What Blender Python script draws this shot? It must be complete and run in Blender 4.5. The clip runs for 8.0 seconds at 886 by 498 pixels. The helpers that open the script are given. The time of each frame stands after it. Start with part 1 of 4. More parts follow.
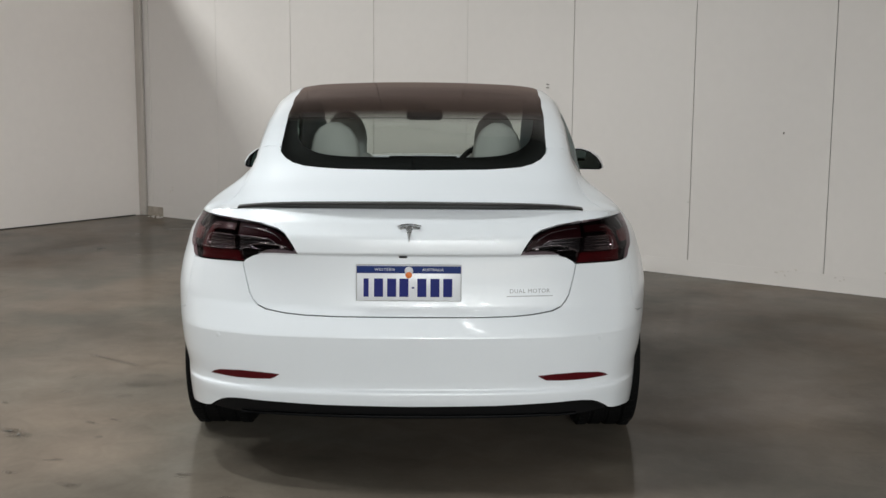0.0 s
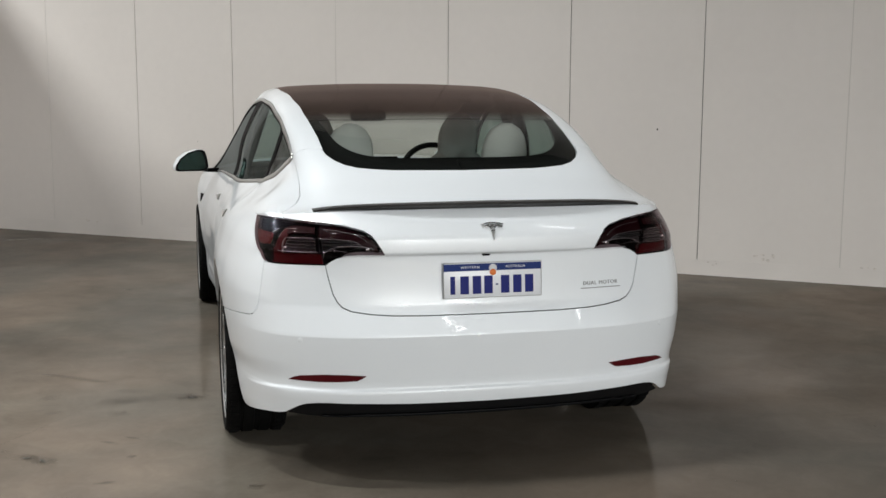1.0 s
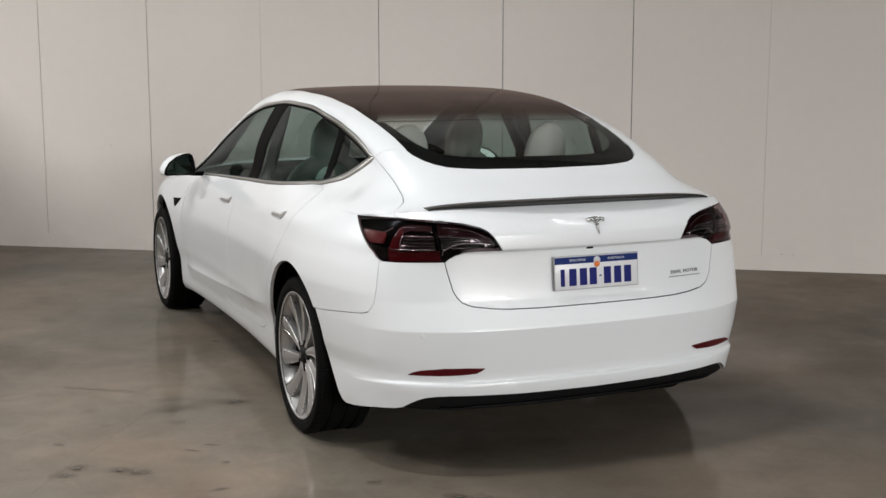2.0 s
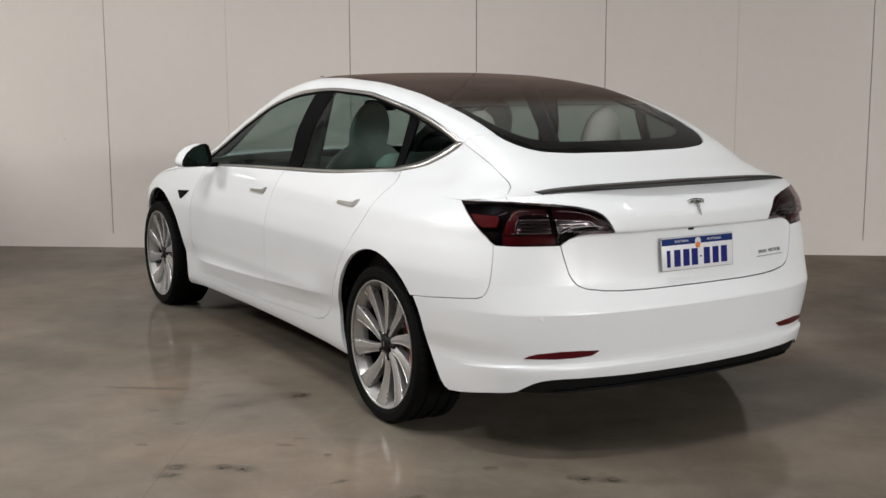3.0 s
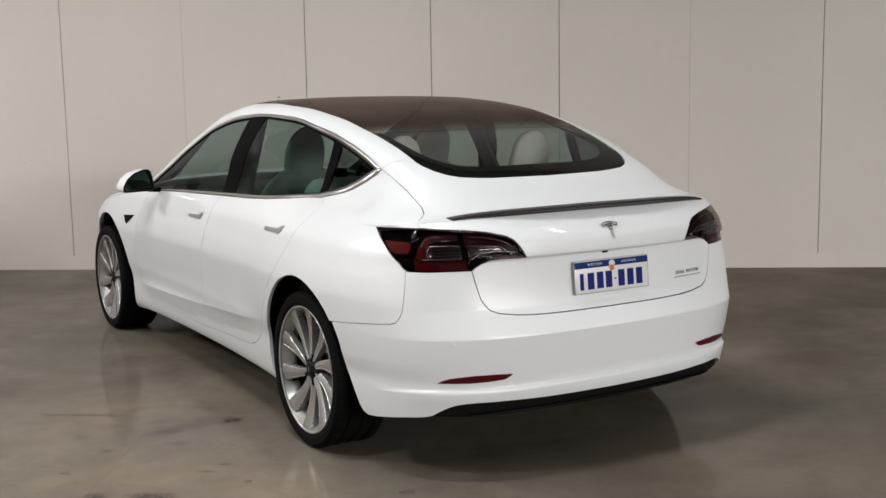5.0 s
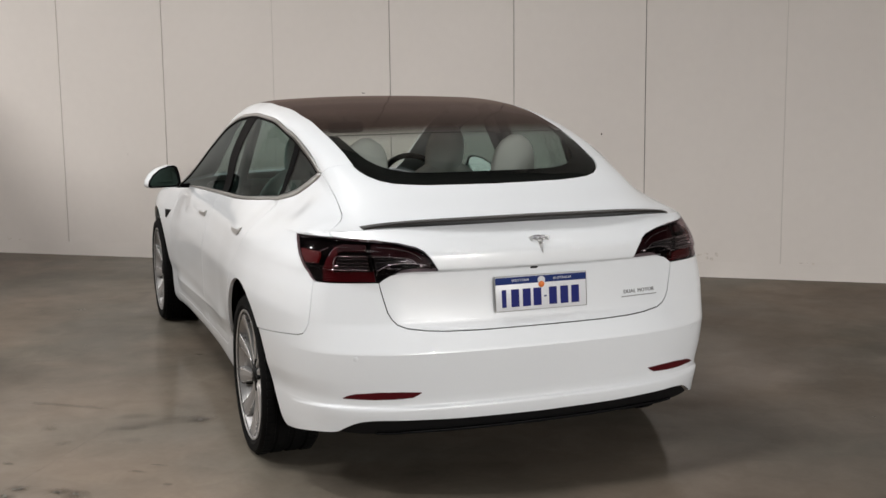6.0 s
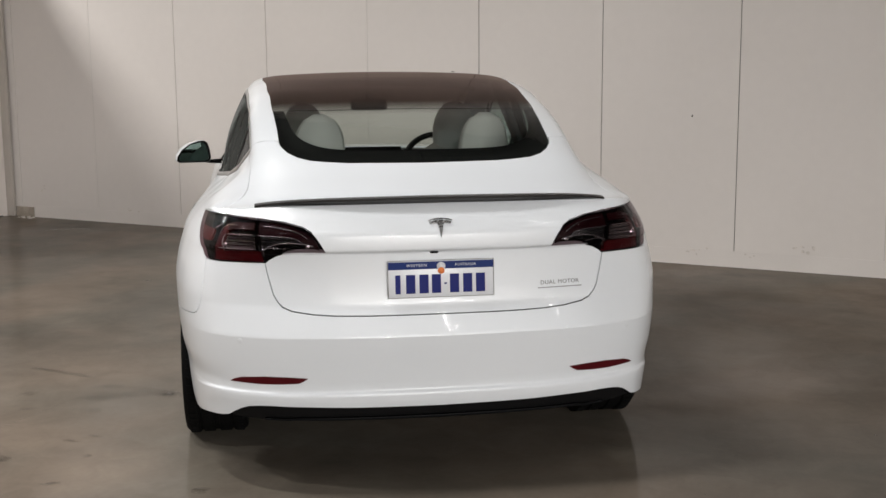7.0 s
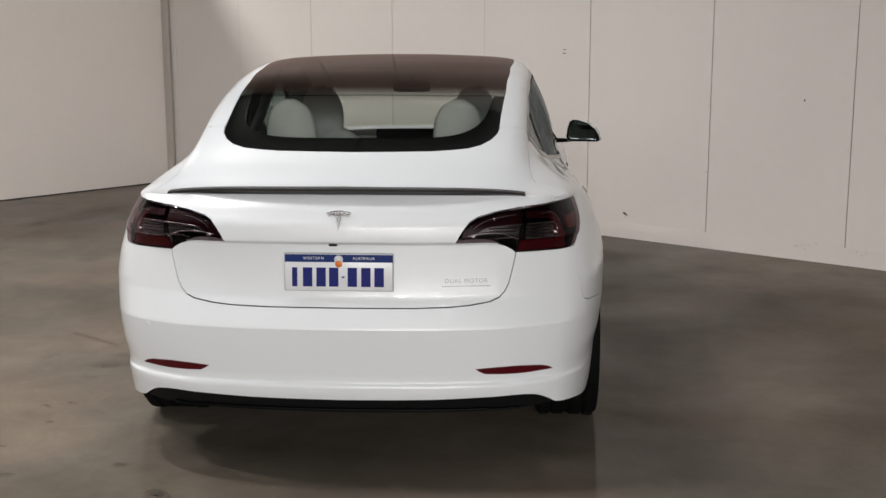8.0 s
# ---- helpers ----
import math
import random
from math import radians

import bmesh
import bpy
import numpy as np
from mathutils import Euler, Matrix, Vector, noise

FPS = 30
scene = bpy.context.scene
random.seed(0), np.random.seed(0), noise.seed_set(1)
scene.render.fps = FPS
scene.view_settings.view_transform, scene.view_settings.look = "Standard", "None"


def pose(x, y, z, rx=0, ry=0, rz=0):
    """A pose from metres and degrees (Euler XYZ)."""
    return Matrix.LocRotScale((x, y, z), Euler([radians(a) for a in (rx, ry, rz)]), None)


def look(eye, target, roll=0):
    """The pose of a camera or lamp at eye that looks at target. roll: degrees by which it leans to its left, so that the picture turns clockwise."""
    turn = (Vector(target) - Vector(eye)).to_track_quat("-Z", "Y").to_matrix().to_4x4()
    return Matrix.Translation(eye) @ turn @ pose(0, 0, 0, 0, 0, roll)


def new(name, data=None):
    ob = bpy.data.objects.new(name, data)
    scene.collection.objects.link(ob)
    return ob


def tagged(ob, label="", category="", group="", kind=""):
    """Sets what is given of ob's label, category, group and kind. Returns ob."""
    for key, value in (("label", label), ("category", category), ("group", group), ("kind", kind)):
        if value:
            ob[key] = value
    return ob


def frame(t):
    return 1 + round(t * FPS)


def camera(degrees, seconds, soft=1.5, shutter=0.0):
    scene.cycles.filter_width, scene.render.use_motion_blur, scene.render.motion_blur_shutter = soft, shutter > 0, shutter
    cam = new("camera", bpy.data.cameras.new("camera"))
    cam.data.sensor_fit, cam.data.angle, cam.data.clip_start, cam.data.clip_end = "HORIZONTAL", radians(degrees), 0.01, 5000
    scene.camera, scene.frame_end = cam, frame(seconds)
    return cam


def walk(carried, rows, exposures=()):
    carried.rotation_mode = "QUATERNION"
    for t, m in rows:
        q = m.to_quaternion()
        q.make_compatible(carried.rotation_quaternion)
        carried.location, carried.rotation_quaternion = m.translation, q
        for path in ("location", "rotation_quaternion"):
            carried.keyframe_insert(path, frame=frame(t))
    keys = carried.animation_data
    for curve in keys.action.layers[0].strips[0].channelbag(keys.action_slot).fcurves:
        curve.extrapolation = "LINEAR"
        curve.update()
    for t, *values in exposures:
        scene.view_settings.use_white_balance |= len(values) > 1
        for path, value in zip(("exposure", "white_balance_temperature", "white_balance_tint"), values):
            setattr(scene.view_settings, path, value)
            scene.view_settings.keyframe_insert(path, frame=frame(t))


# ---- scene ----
cam = camera(42.6, 8.0)
PATH = [
    (0, (0.113, -3.747, 1.405), (0.114, -1.768, 1.117), 0.4),
    (0.5, (-0.5, -3.783, 1.413), (-0.24, -1.821, 1.127), 0.3),
    (1, (-1.094, -3.705, 1.409), (-0.624, -1.783, 1.122), 0.2),
    (1.5, (-1.696, -3.665, 1.407), (-1.041, -1.797, 1.124), 0.2),
    (1.7, (-1.893, -3.599, 1.411), (-1.176, -1.754, 1.126), 0.1),
    (2.8, (-2.852, -3.159, 1.386), (-1.866, -1.443, 1.099), -0.2),
    (3, (-2.959, -3.072, 1.373), (-1.946, -1.373, 1.079), -0.2),
    (3.5, (-3.136, -2.953, 1.411), (-2.067, -1.289, 1.111), -0.4),
    (4, (-3.243, -2.959, 1.426), (-2.146, -1.312, 1.135), -0.5),
    (4.5, (-3.114, -3.094, 1.431), (-2.019, -1.445, 1.145), -0.7),
    (4.7, (-2.976, -3.173, 1.434), (-1.897, -1.513, 1.151), -0.9),
    (5.8, (-1.918, -3.461, 1.423), (-1.156, -1.633, 1.148), -0.6),
    (6, (-1.701, -3.539, 1.46), (-1.01, -1.684, 1.175), -0.6),
    (6.5, (-1.141, -3.568, 1.438), (-0.633, -1.656, 1.145), -0.5),
    (7, (-0.573, -3.611, 1.417), (-0.263, -1.66, 1.106), -0.4),
    (7.5, (0.003, -3.578, 1.451), (0.089, -1.611, 1.103), -0.2),
    (8, (0.567, -3.545, 1.476), (0.442, -1.582, 1.115), -0.1),
]
walk(cam, [(t, look(eye, target, roll)) for t, eye, target, roll in PATH], ((0, 0, 6180, 5), (1, 0, 6260, 6), (1.7, 0, 6360, 8), (3, 0, 6500, 9), (8, 0, 6490, 10)))

# ---- light ----
world = bpy.data.worlds.new("hall_dark")
scene.world = world
world.use_nodes = True
world.node_tree.nodes["Background"].inputs[0].default_value = (.9, .88, .85, 1)
world.node_tree.nodes["Background"].inputs[1].default_value = .003


LAMP_POWER, LAMP_COLOR = 190, (1, .982, .962)


# ---- materials ----
def material(name, color, rough=.5, metal=0.0, coat=0.0, coat_rough=.03, vary=.06, scale=6.0, grain=120.0, bump=0.0, bump_scale=200.0, spec=.5, rough_vary=.06):
    """A surface with a large-scale and a fine variation of colour and gloss, and a fine relief."""
    m = bpy.data.materials.new(name)
    m.use_nodes = True
    n, l = m.node_tree.nodes, m.node_tree.links
    b = n["Principled BSDF"]
    b.inputs["Metallic"].default_value = metal
    b.inputs["Coat Weight"].default_value = coat
    b.inputs["Coat Roughness"].default_value = coat_rough
    b.inputs["Specular IOR Level"].default_value = spec
    co = n.new("ShaderNodeTexCoord")
    big, fine = n.new("ShaderNodeTexNoise"), n.new("ShaderNodeTexNoise")
    big.inputs["Scale"].default_value, fine.inputs["Scale"].default_value = scale, grain
    big.inputs["Detail"].default_value, fine.inputs["Detail"].default_value = 4, 2
    for t in (big, fine):
        l.new(co.outputs["Object"], t.inputs["Vector"])
    mix = n.new("ShaderNodeMath")
    mix.operation = "MULTIPLY_ADD"
    mix.inputs[1].default_value = .4
    l.new(fine.outputs["Fac"], mix.inputs[0])
    l.new(big.outputs["Fac"], mix.inputs[2])
    ramp = n.new("ShaderNodeMapRange")
    ramp.inputs["From Min"].default_value, ramp.inputs["From Max"].default_value = .4, 1.0
    ramp.inputs["To Min"].default_value, ramp.inputs["To Max"].default_value = 1 - vary, 1 + vary
    l.new(mix.outputs[0], ramp.inputs["Value"])
    tint = n.new("ShaderNodeVectorMath")
    tint.operation = "SCALE"
    tint.inputs[0].default_value = color
    l.new(ramp.outputs["Result"], tint.inputs["Scale"])
    l.new(tint.outputs[0], b.inputs["Base Color"])
    gloss = n.new("ShaderNodeMapRange")
    gloss.inputs["From Min"].default_value, gloss.inputs["From Max"].default_value = .4, 1.0
    gloss.inputs["To Min"].default_value, gloss.inputs["To Max"].default_value = max(rough - rough_vary, .02), rough + rough_vary
    l.new(mix.outputs[0], gloss.inputs["Value"])
    l.new(gloss.outputs["Result"], b.inputs["Roughness"])
    if bump:
        t, k = n.new("ShaderNodeTexNoise"), n.new("ShaderNodeBump")
        t.inputs["Scale"].default_value = bump_scale
        k.inputs["Strength"].default_value, k.inputs["Distance"].default_value = bump, .002
        l.new(co.outputs["Object"], t.inputs["Vector"])
        l.new(t.outputs["Fac"], k.inputs["Height"])
        l.new(k.outputs["Normal"], b.inputs["Normal"])
    return m


def glass(name, tint, gloss=(.9, .92, .95), rough=.0, f0=.05, fade=None):
    """A thin tinted pane: what is behind it shows through its tint, and it mirrors by its Fresnel gloss."""
    m = bpy.data.materials.new(name)
    m.use_nodes = True
    n, l = m.node_tree.nodes, m.node_tree.links
    n.remove(n["Principled BSDF"])
    clear, shine, mix = n.new("ShaderNodeBsdfTransparent"), n.new("ShaderNodeBsdfGlossy"), n.new("ShaderNodeMixShader")
    facing, power, gain = n.new("ShaderNodeLayerWeight"), n.new("ShaderNodeMath"), n.new("ShaderNodeMath")
    power.operation, gain.operation = "POWER", "MULTIPLY_ADD"
    power.inputs[1].default_value, gain.inputs[1].default_value, gain.inputs[2].default_value = 4.5, .9, f0
    facing.inputs["Blend"].default_value = .5
    clear.inputs["Color"].default_value = (*tint, 1)
    shine.inputs["Color"].default_value = (*gloss, 1)
    shine.inputs["Roughness"].default_value = rough
    if fade:  # the tint deepens along the car, from fade[0] to fade[1]
        co, split, along = n.new("ShaderNodeTexCoord"), n.new("ShaderNodeSeparateXYZ"), n.new("ShaderNodeMapRange")
        along.interpolation_type = "SMOOTHSTEP"
        along.inputs["From Min"].default_value, along.inputs["From Max"].default_value = fade[0], fade[1]
        l.new(co.outputs["Object"], split.inputs[0])
        l.new(split.outputs["Y"], along.inputs["Value"])
        for shader, near_, far_ in ((clear, tint, fade[2]), (shine, gloss, fade[3])):
            blend = n.new("ShaderNodeMix")
            blend.data_type = "RGBA"
            l.new(along.outputs["Result"], blend.inputs["Factor"])
            for socket in blend.inputs:
                if socket.type == "RGBA":
                    socket.default_value = (*near_, 1) if socket.identifier.startswith("A") else (*far_, 1)
            for socket in blend.outputs:
                if socket.type == "RGBA":
                    l.new(socket, shader.inputs["Color"])
    l.new(facing.outputs["Facing"], power.inputs[0])
    l.new(power.outputs[0], gain.inputs[0])
    l.new(gain.outputs[0], mix.inputs[0])
    l.new(clear.outputs[0], mix.inputs[1])
    l.new(shine.outputs[0], mix.inputs[2])
    l.new(mix.outputs[0], n["Material Output"].inputs["Surface"])
    return m


def lamp_face(name, color, strength):
    m = bpy.data.materials.new(name)
    m.use_nodes = True
    n, l = m.node_tree.nodes, m.node_tree.links
    n.remove(n["Principled BSDF"])
    e = n.new("ShaderNodeEmission")
    e.inputs[0].default_value, e.inputs[1].default_value = (*color, 1), strength
    l.new(e.outputs[0], n["Material Output"].inputs["Surface"])
    return m


PAINT = material("white_paint", (.795, .822, .852), .3, 0, .7, .035, vary=.012, scale=3, rough_vary=.02)
SHUT = material("shut_line_dark", (.012, .012, .013), .8, spec=.1)
PLASTIC = material("black_plastic", (.006, .006, .0065), .5, bump=.1, bump_scale=900, spec=.12)
GLOSSBLACK = material("gloss_black_trim", (.005, .005, .0055), .45, vary=.03, spec=.01)
CARBON = material("carbon_spoiler", (.016, .014, .013), .5, coat=.08, vary=.25, grain=500)
CHROME = material("satin_chrome", (.54, .54, .53), .34, 1, vary=.05)
BRIGHT = material("bright_chrome", (.68, .68, .68), .28, 1, vary=.03)
RUBBER = material("tyre_rubber", (.0035, .0035, .0035), .8, vary=.2, bump=.3, bump_scale=300, spec=.1)
ALLOY = material("silver_alloy", (.47, .465, .465), .32, .7, vary=.05)
POLISHED = material("polished_spoke_edge", (.8, .79, .78), .3, .7, vary=.05)
HUBSHADE = material("dark_hub_and_shade", (.008, .008, .008), .5, 0, spec=.15)
DISC = material("brake_disc_steel", (.16, .155, .15), .4, 1, vary=.12)
CALIPER = material("red_caliper", (.26, .01, .014), .35, coat=.5)
LINER = material("arch_liner_felt", (.005, .005, .005), .95, spec=.1)
REDLENS = material("red_reflector", (.07, .003, .006), .3, coat=.15, vary=.1, grain=300, spec=.2)
LAMPBLACK = material("lamp_housing_black", (.002, .0018, .002), .6, spec=.02)
LAMPRED = material("red_light_guide", (.075, .004, .007), .4, vary=.25, scale=22, spec=.12)
REFLECTOR = material("dull_red_reflector", (.12, .008, .009), .45, vary=.15, scale=30, spec=.12)
LAMPRIB = material("lamp_rib_grey", (.022, .024, .025), .3, vary=.2, spec=.3)
LAMPMAROON = material("maroon_lamp_insert", (.022, .003, .005), .35, vary=.2, scale=14, spec=.12)
LAMPCLEAR = material("lamp_reflector_silver", (.6, .61, .63), .2, .9, vary=.2, grain=80)
LAMPGREY = material("lamp_clear_insert", (.13, .135, .14), .14, .9, vary=.3, scale=40, bump=.8, bump_scale=55)
LENS = glass("smoked_lamp_lens", (.66, .56, .57), (.6, .6, .62), .004, .016)
LENSTOP = glass("smoked_clear_lens", (.6, .55, .56), (.6, .6, .62), .004, .018)
SIDEGLASS = glass("green_tinted_glass", (.34, .44, .41), (.38, .42, .43), 0, .025)
QUARTERGLASS = glass("green_tinted_fixed_glass", (.14, .17, .16), (.6, .62, .64), .06, .006)
FRONTGLASS = glass("windscreen_glass", (.9, .94, .91))
ROOFGLASS = glass("dark_roof_glass", (.04, .026, .022), (.44, .36, .335), .12, .035)
REARGLASS = glass("rear_window_glass", (.8, .84, .81), (.7, .73, .75), .06, .03, (.84, 1.06, (.04, .026, .022), (.44, .36, .335)))
FRIT = material("black_glass_frit", (.004, .004, .004), .8, spec=.1)
LEATHER = material("white_seat_leather", (.62, .62, .6), .5, vary=.05, bump=.15, bump_scale=500)
SEATBACK = material("grey_seat_back", (.3, .305, .31), .6, bump=.1, bump_scale=400)
HEADPALE = material("brightened_head_cover", (.74, .745, .74), .6, bump=.1, bump_scale=400)
DARKCLOTH = material("charcoal_trim", (.035, .035, .037), .8, bump=.2, bump_scale=600)
PLATEWHITE = material("plate_white", (.72, .73, .76), .3, vary=.04)
PLATEBLUE = material("plate_blue", (.008, .025, .14), .5, spec=.15)
PLATEINK = material("plate_ink_blue", (.01, .015, .14), .5, spec=.15)
ORANGE = material("sticker_orange", (.75, .2, .04), .5)
BADGE = material("badge_grey", (.26, .26, .265), .3, .6)


# ---- building helpers ----
def part(name, bm, mat, parent=None, label="", smooth=True):
    """Links a bmesh as one mesh object under a thing or a part."""
    me = bpy.data.meshes.new(name)
    bm.to_mesh(me)
    bm.free()
    ob = new(name, me)
    me.materials.append(mat)
    if smooth:
        me.shade_smooth()
    if parent is not None:
        ob.parent = parent
    return tagged(ob, label)


def thing(name, label, category, at=(0, 0, 0), group=""):
    ob = new(name)
    ob.location = at
    ob.empty_display_size = .2
    return tagged(ob, label, category, group)


def box(bm, size, at=(0, 0, 0), turn=(0, 0, 0), bevel=0.0, seg=2):
    """Adds a bevelled block to bm."""
    m = pose(*at, *turn) @ Matrix.Diagonal((*size, 1))
    made = bmesh.ops.create_cube(bm, size=1, matrix=m)["verts"]
    if bevel:
        edges = list({e for v in made for e in v.link_edges})
        bmesh.ops.bevel(bm, geom=edges, offset=bevel, segments=seg, affect="EDGES", profile=.5)
    return bm


def block(size, at=(0, 0, 0), turn=(0, 0, 0), bevel=0.0, seg=2):
    return box(bmesh.new(), size, at, turn, bevel, seg)


def lathe(profile, steps=48, axis="x"):
    """A turned solid: profile of (radius, along) about the axis."""
    bm = bmesh.new()
    rings = []
    for k in range(steps):
        a = 2 * math.pi * k / steps
        rings.append([bm.verts.new((w, r * math.cos(a), r * math.sin(a))) for r, w in profile])
    for k in range(steps):
        a, b = rings[k], rings[(k + 1) % steps]
        for i in range(len(profile) - 1):
            bm.faces.new((a[i], b[i], b[i + 1], a[i + 1]))
    bmesh.ops.remove_doubles(bm, verts=bm.verts, dist=1e-5)
    bmesh.ops.recalc_face_normals(bm, faces=bm.faces)
    return bm


def tube(points, radius, steps=8, closed=False):
    """A round bar along points; radius is one number or one for each point."""
    bm = bmesh.new()
    pts = [Vector(p) for p in points]
    rad = radius if hasattr(radius, "__len__") else [radius] * len(pts)
    rings = []
    for i, p in enumerate(pts):
        a, b = pts[i - 1] if i or closed else p, pts[(i + 1) % len(pts)] if i < len(pts) - 1 or closed else p
        d = (b - a).normalized()
        u = d.cross(Vector((0, 0, 1)))
        u = u.normalized() if u.length > .05 else d.cross(Vector((1, 0, 0))).normalized()
        w = u.cross(d)
        rings.append([bm.verts.new(p + rad[i] * (math.cos(t) * u + math.sin(t) * w)) for t in (2 * math.pi * k / steps for k in range(steps))])
    n = len(rings)
    for i in range(n if closed else n - 1):
        a, b = rings[i], rings[(i + 1) % n]
        for k in range(steps):
            bm.faces.new((a[k], a[(k + 1) % steps], b[(k + 1) % steps], b[k]))
    if not closed:
        bm.faces.new(rings[0])
        bm.faces.new(rings[-1])
    bmesh.ops.recalc_face_normals(bm, faces=bm.faces)
    return bm


def smooth_line(points, steps=6, closed=False):
    """A Catmull-Rom line through 2D or 3D points."""
    p = np.array(points, float)
    n = len(p)
    out = []
    for i in range(n if closed else n - 1):
        a, b, c, d = (p[(i + k) % n] if closed else p[min(max(i + k, 0), n - 1)] for k in (-1, 0, 1, 2))
        for u in np.arange(steps) / steps:
            out.append(.5 * (2 * b + (c - a) * u + (2 * a - 5 * b + 4 * c - d) * u * u + (3 * b - a - 3 * c + d) * u**3))
    if not closed:
        out.append(p[-1])
    return np.array(out)


def inset(outline, gap, kv):
    """Moves a closed outline inwards by gap metres; kv: metres to one unit of its second axis."""
    p = np.array(outline, float) * (1, kv)
    keep = np.linalg.norm(p - np.roll(p, 1, 0), axis=1) > max(1e-5, 1.6 * gap)
    p = p[keep]
    area = np.sum(p[:, 0] * np.roll(p[:, 1], -1) - np.roll(p[:, 0], -1) * p[:, 1])
    a, b = p - np.roll(p, 1, 0), np.roll(p, -1, 0) - p
    na = np.stack([-a[:, 1], a[:, 0]], 1) / np.linalg.norm(a, axis=1)[:, None]
    nb = np.stack([-b[:, 1], b[:, 0]], 1) / np.linalg.norm(b, axis=1)[:, None]
    m = na + nb
    m /= np.maximum(np.linalg.norm(m, axis=1)[:, None], .3)
    q = p + m * gap * (1 if area > 0 else -1)
    return q / (1, kv)


def normals_of(surf, u, v, eu, ev):
    p = surf(u, v)
    n = np.cross(surf(u + eu, v) - surf(u - eu, v), surf(u, v + ev) - surf(u, v - ev))
    n /= np.maximum(np.linalg.norm(n, axis=-1, keepdims=True), 1e-9)
    mid = np.stack([0 * p[..., 0], np.clip(p[..., 1], .8, 3.9), 0 * p[..., 0] + .55], -1)
    return p, n * np.sign(np.sum(n * (p - mid), -1, keepdims=True) + 1e-9)


def panel(name, parent, pieces, mat, depth=.014, offset=0.0, gap=.002, label="", flip=1):
    """A body panel: pieces of (surface, outline, lines across both axes), lifted onto the surface and flanged inwards along their edges."""
    verts, norms, faces = [], [], []
    for surf, outline, du, dv, extra in pieces:
        kv = 1.0 if surf is low else .14
        q = inset(outline, gap, kv)
        bm = bmesh.new()
        bm.faces.new([bm.verts.new((a, b, 0)) for a, b in q]).normal_update()
        bmesh.ops.triangulate(bm, faces=bm.faces[:], ngon_method="EAR_CLIP")
        (a0, b0), (a1, b1) = q.min(0), q.max(0)
        lines = [((x, 0, 0), (1, 0, 0)) for x in np.arange(math.ceil(a0 / du) * du, a1, du)]
        lines += [((0, y, 0), (0, 1, 0)) for y in [*np.arange(math.ceil(b0 / dv) * dv, b1, dv), *[e for e in extra if b0 < e < b1]]]
        for co, no in lines:
            bmesh.ops.bisect_plane(bm, geom=bm.verts[:] + bm.edges[:] + bm.faces[:], dist=1e-5, plane_co=co, plane_no=no)
        bm.verts.index_update()
        uv = np.array([v.co[:2] for v in bm.verts])
        eu, ev = (2e-3, 2e-3) if surf is low else (4e-3, .02)
        p, n = normals_of(surf, uv[:, 0], uv[:, 1], eu, ev)
        base = len(verts)
        p = p + n * offset
        verts += list(p)
        norms += list(n)
        rim = []
        for f in bm.faces:
            ids = [v.index for v in f.verts]
            w = p[ids]
            c = np.cross(w, np.roll(w, -1, 0)).sum(0)
            ids = ids if c @ n[ids].sum(0) > 0 else ids[::-1]
            faces.append([base + i for i in ids])
        if depth:
            for e in bm.edges:
                if len(e.link_faces) == 1:
                    i, j = (v.index for v in e.verts)
                    k = len(verts)
                    verts += [p[i], p[j], p[j] - n[j] * depth, p[i] - n[i] * depth]
                    side = np.cross(p[j] - p[i], n[i])
                    other = next(v.index for v in e.link_faces[0].verts if v.index not in (i, j))
                    out = side if side @ (p[other] - p[i]) < 0 else -side
                    out = out / max(np.linalg.norm(out), 1e-9)
                    norms += [out, out, out, out]
                    faces.append([k, k + 1, k + 2, k + 3] if np.cross(p[j] - p[i], -n[i]) @ out > 0 else [k + 3, k + 2, k + 1, k])
        bm.free()
    me = bpy.data.meshes.new(name)
    vv = np.array(verts)
    me.from_pydata(vv.tolist(), [], faces)
    me.shade_smooth()
    me.normals_split_custom_set_from_vertices([tuple(v) for v in norms])
    me.materials.append(mat)
    ob = new(name, me)
    ob.parent = parent
    return tagged(ob, label)


def ribbon(name, parent, surf, line_a, line_b, mat, offset=.003, thick=.006, label=""):
    """A trim strip between two lines on a surface."""
    a, b = np.array(line_a, float), np.array(line_b, float)
    eu, ev = (2e-3, 2e-3) if surf is low else (4e-3, .02)
    (pa, na), (pb, nb) = normals_of(surf, a[:, 0], a[:, 1], eu, ev), normals_of(surf, b[:, 0], b[:, 1], eu, ev)
    bm = bmesh.new()
    rows = []
    for i in range(len(a)):
        m = (pa[i] + pb[i]) / 2 + na[i] * (offset + thick * .5)
        rows.append([bm.verts.new(q) for q in (pa[i] - na[i] * .004, pa[i] + na[i] * offset, m, pb[i] + nb[i] * offset, pb[i] - nb[i] * .004)])
    for r, t in zip(rows, rows[1:]):
        for k in range(4):
            bm.faces.new((r[k], r[k + 1], t[k + 1], t[k]))
    for f in (rows[0], rows[-1]):
        bm.faces.new(f)
    bmesh.ops.recalc_face_normals(bm, faces=bm.faces)
    return part(name, bm, mat, parent, label)


def resample(points, n):
    p = np.array(points, float)
    t = np.r_[0, np.cumsum(np.linalg.norm(np.diff(p * (1, .14), axis=0), axis=1))]
    k = np.linspace(0, t[-1], n)
    return np.stack([np.interp(k, t, p[:, 0]), np.interp(k, t, p[:, 1])], 1)


def other(points, surf):
    """The outline on the car's other side."""
    return [(-a, b) for a, b in points] if surf is low else [(a, 10 - b) for a, b in points]


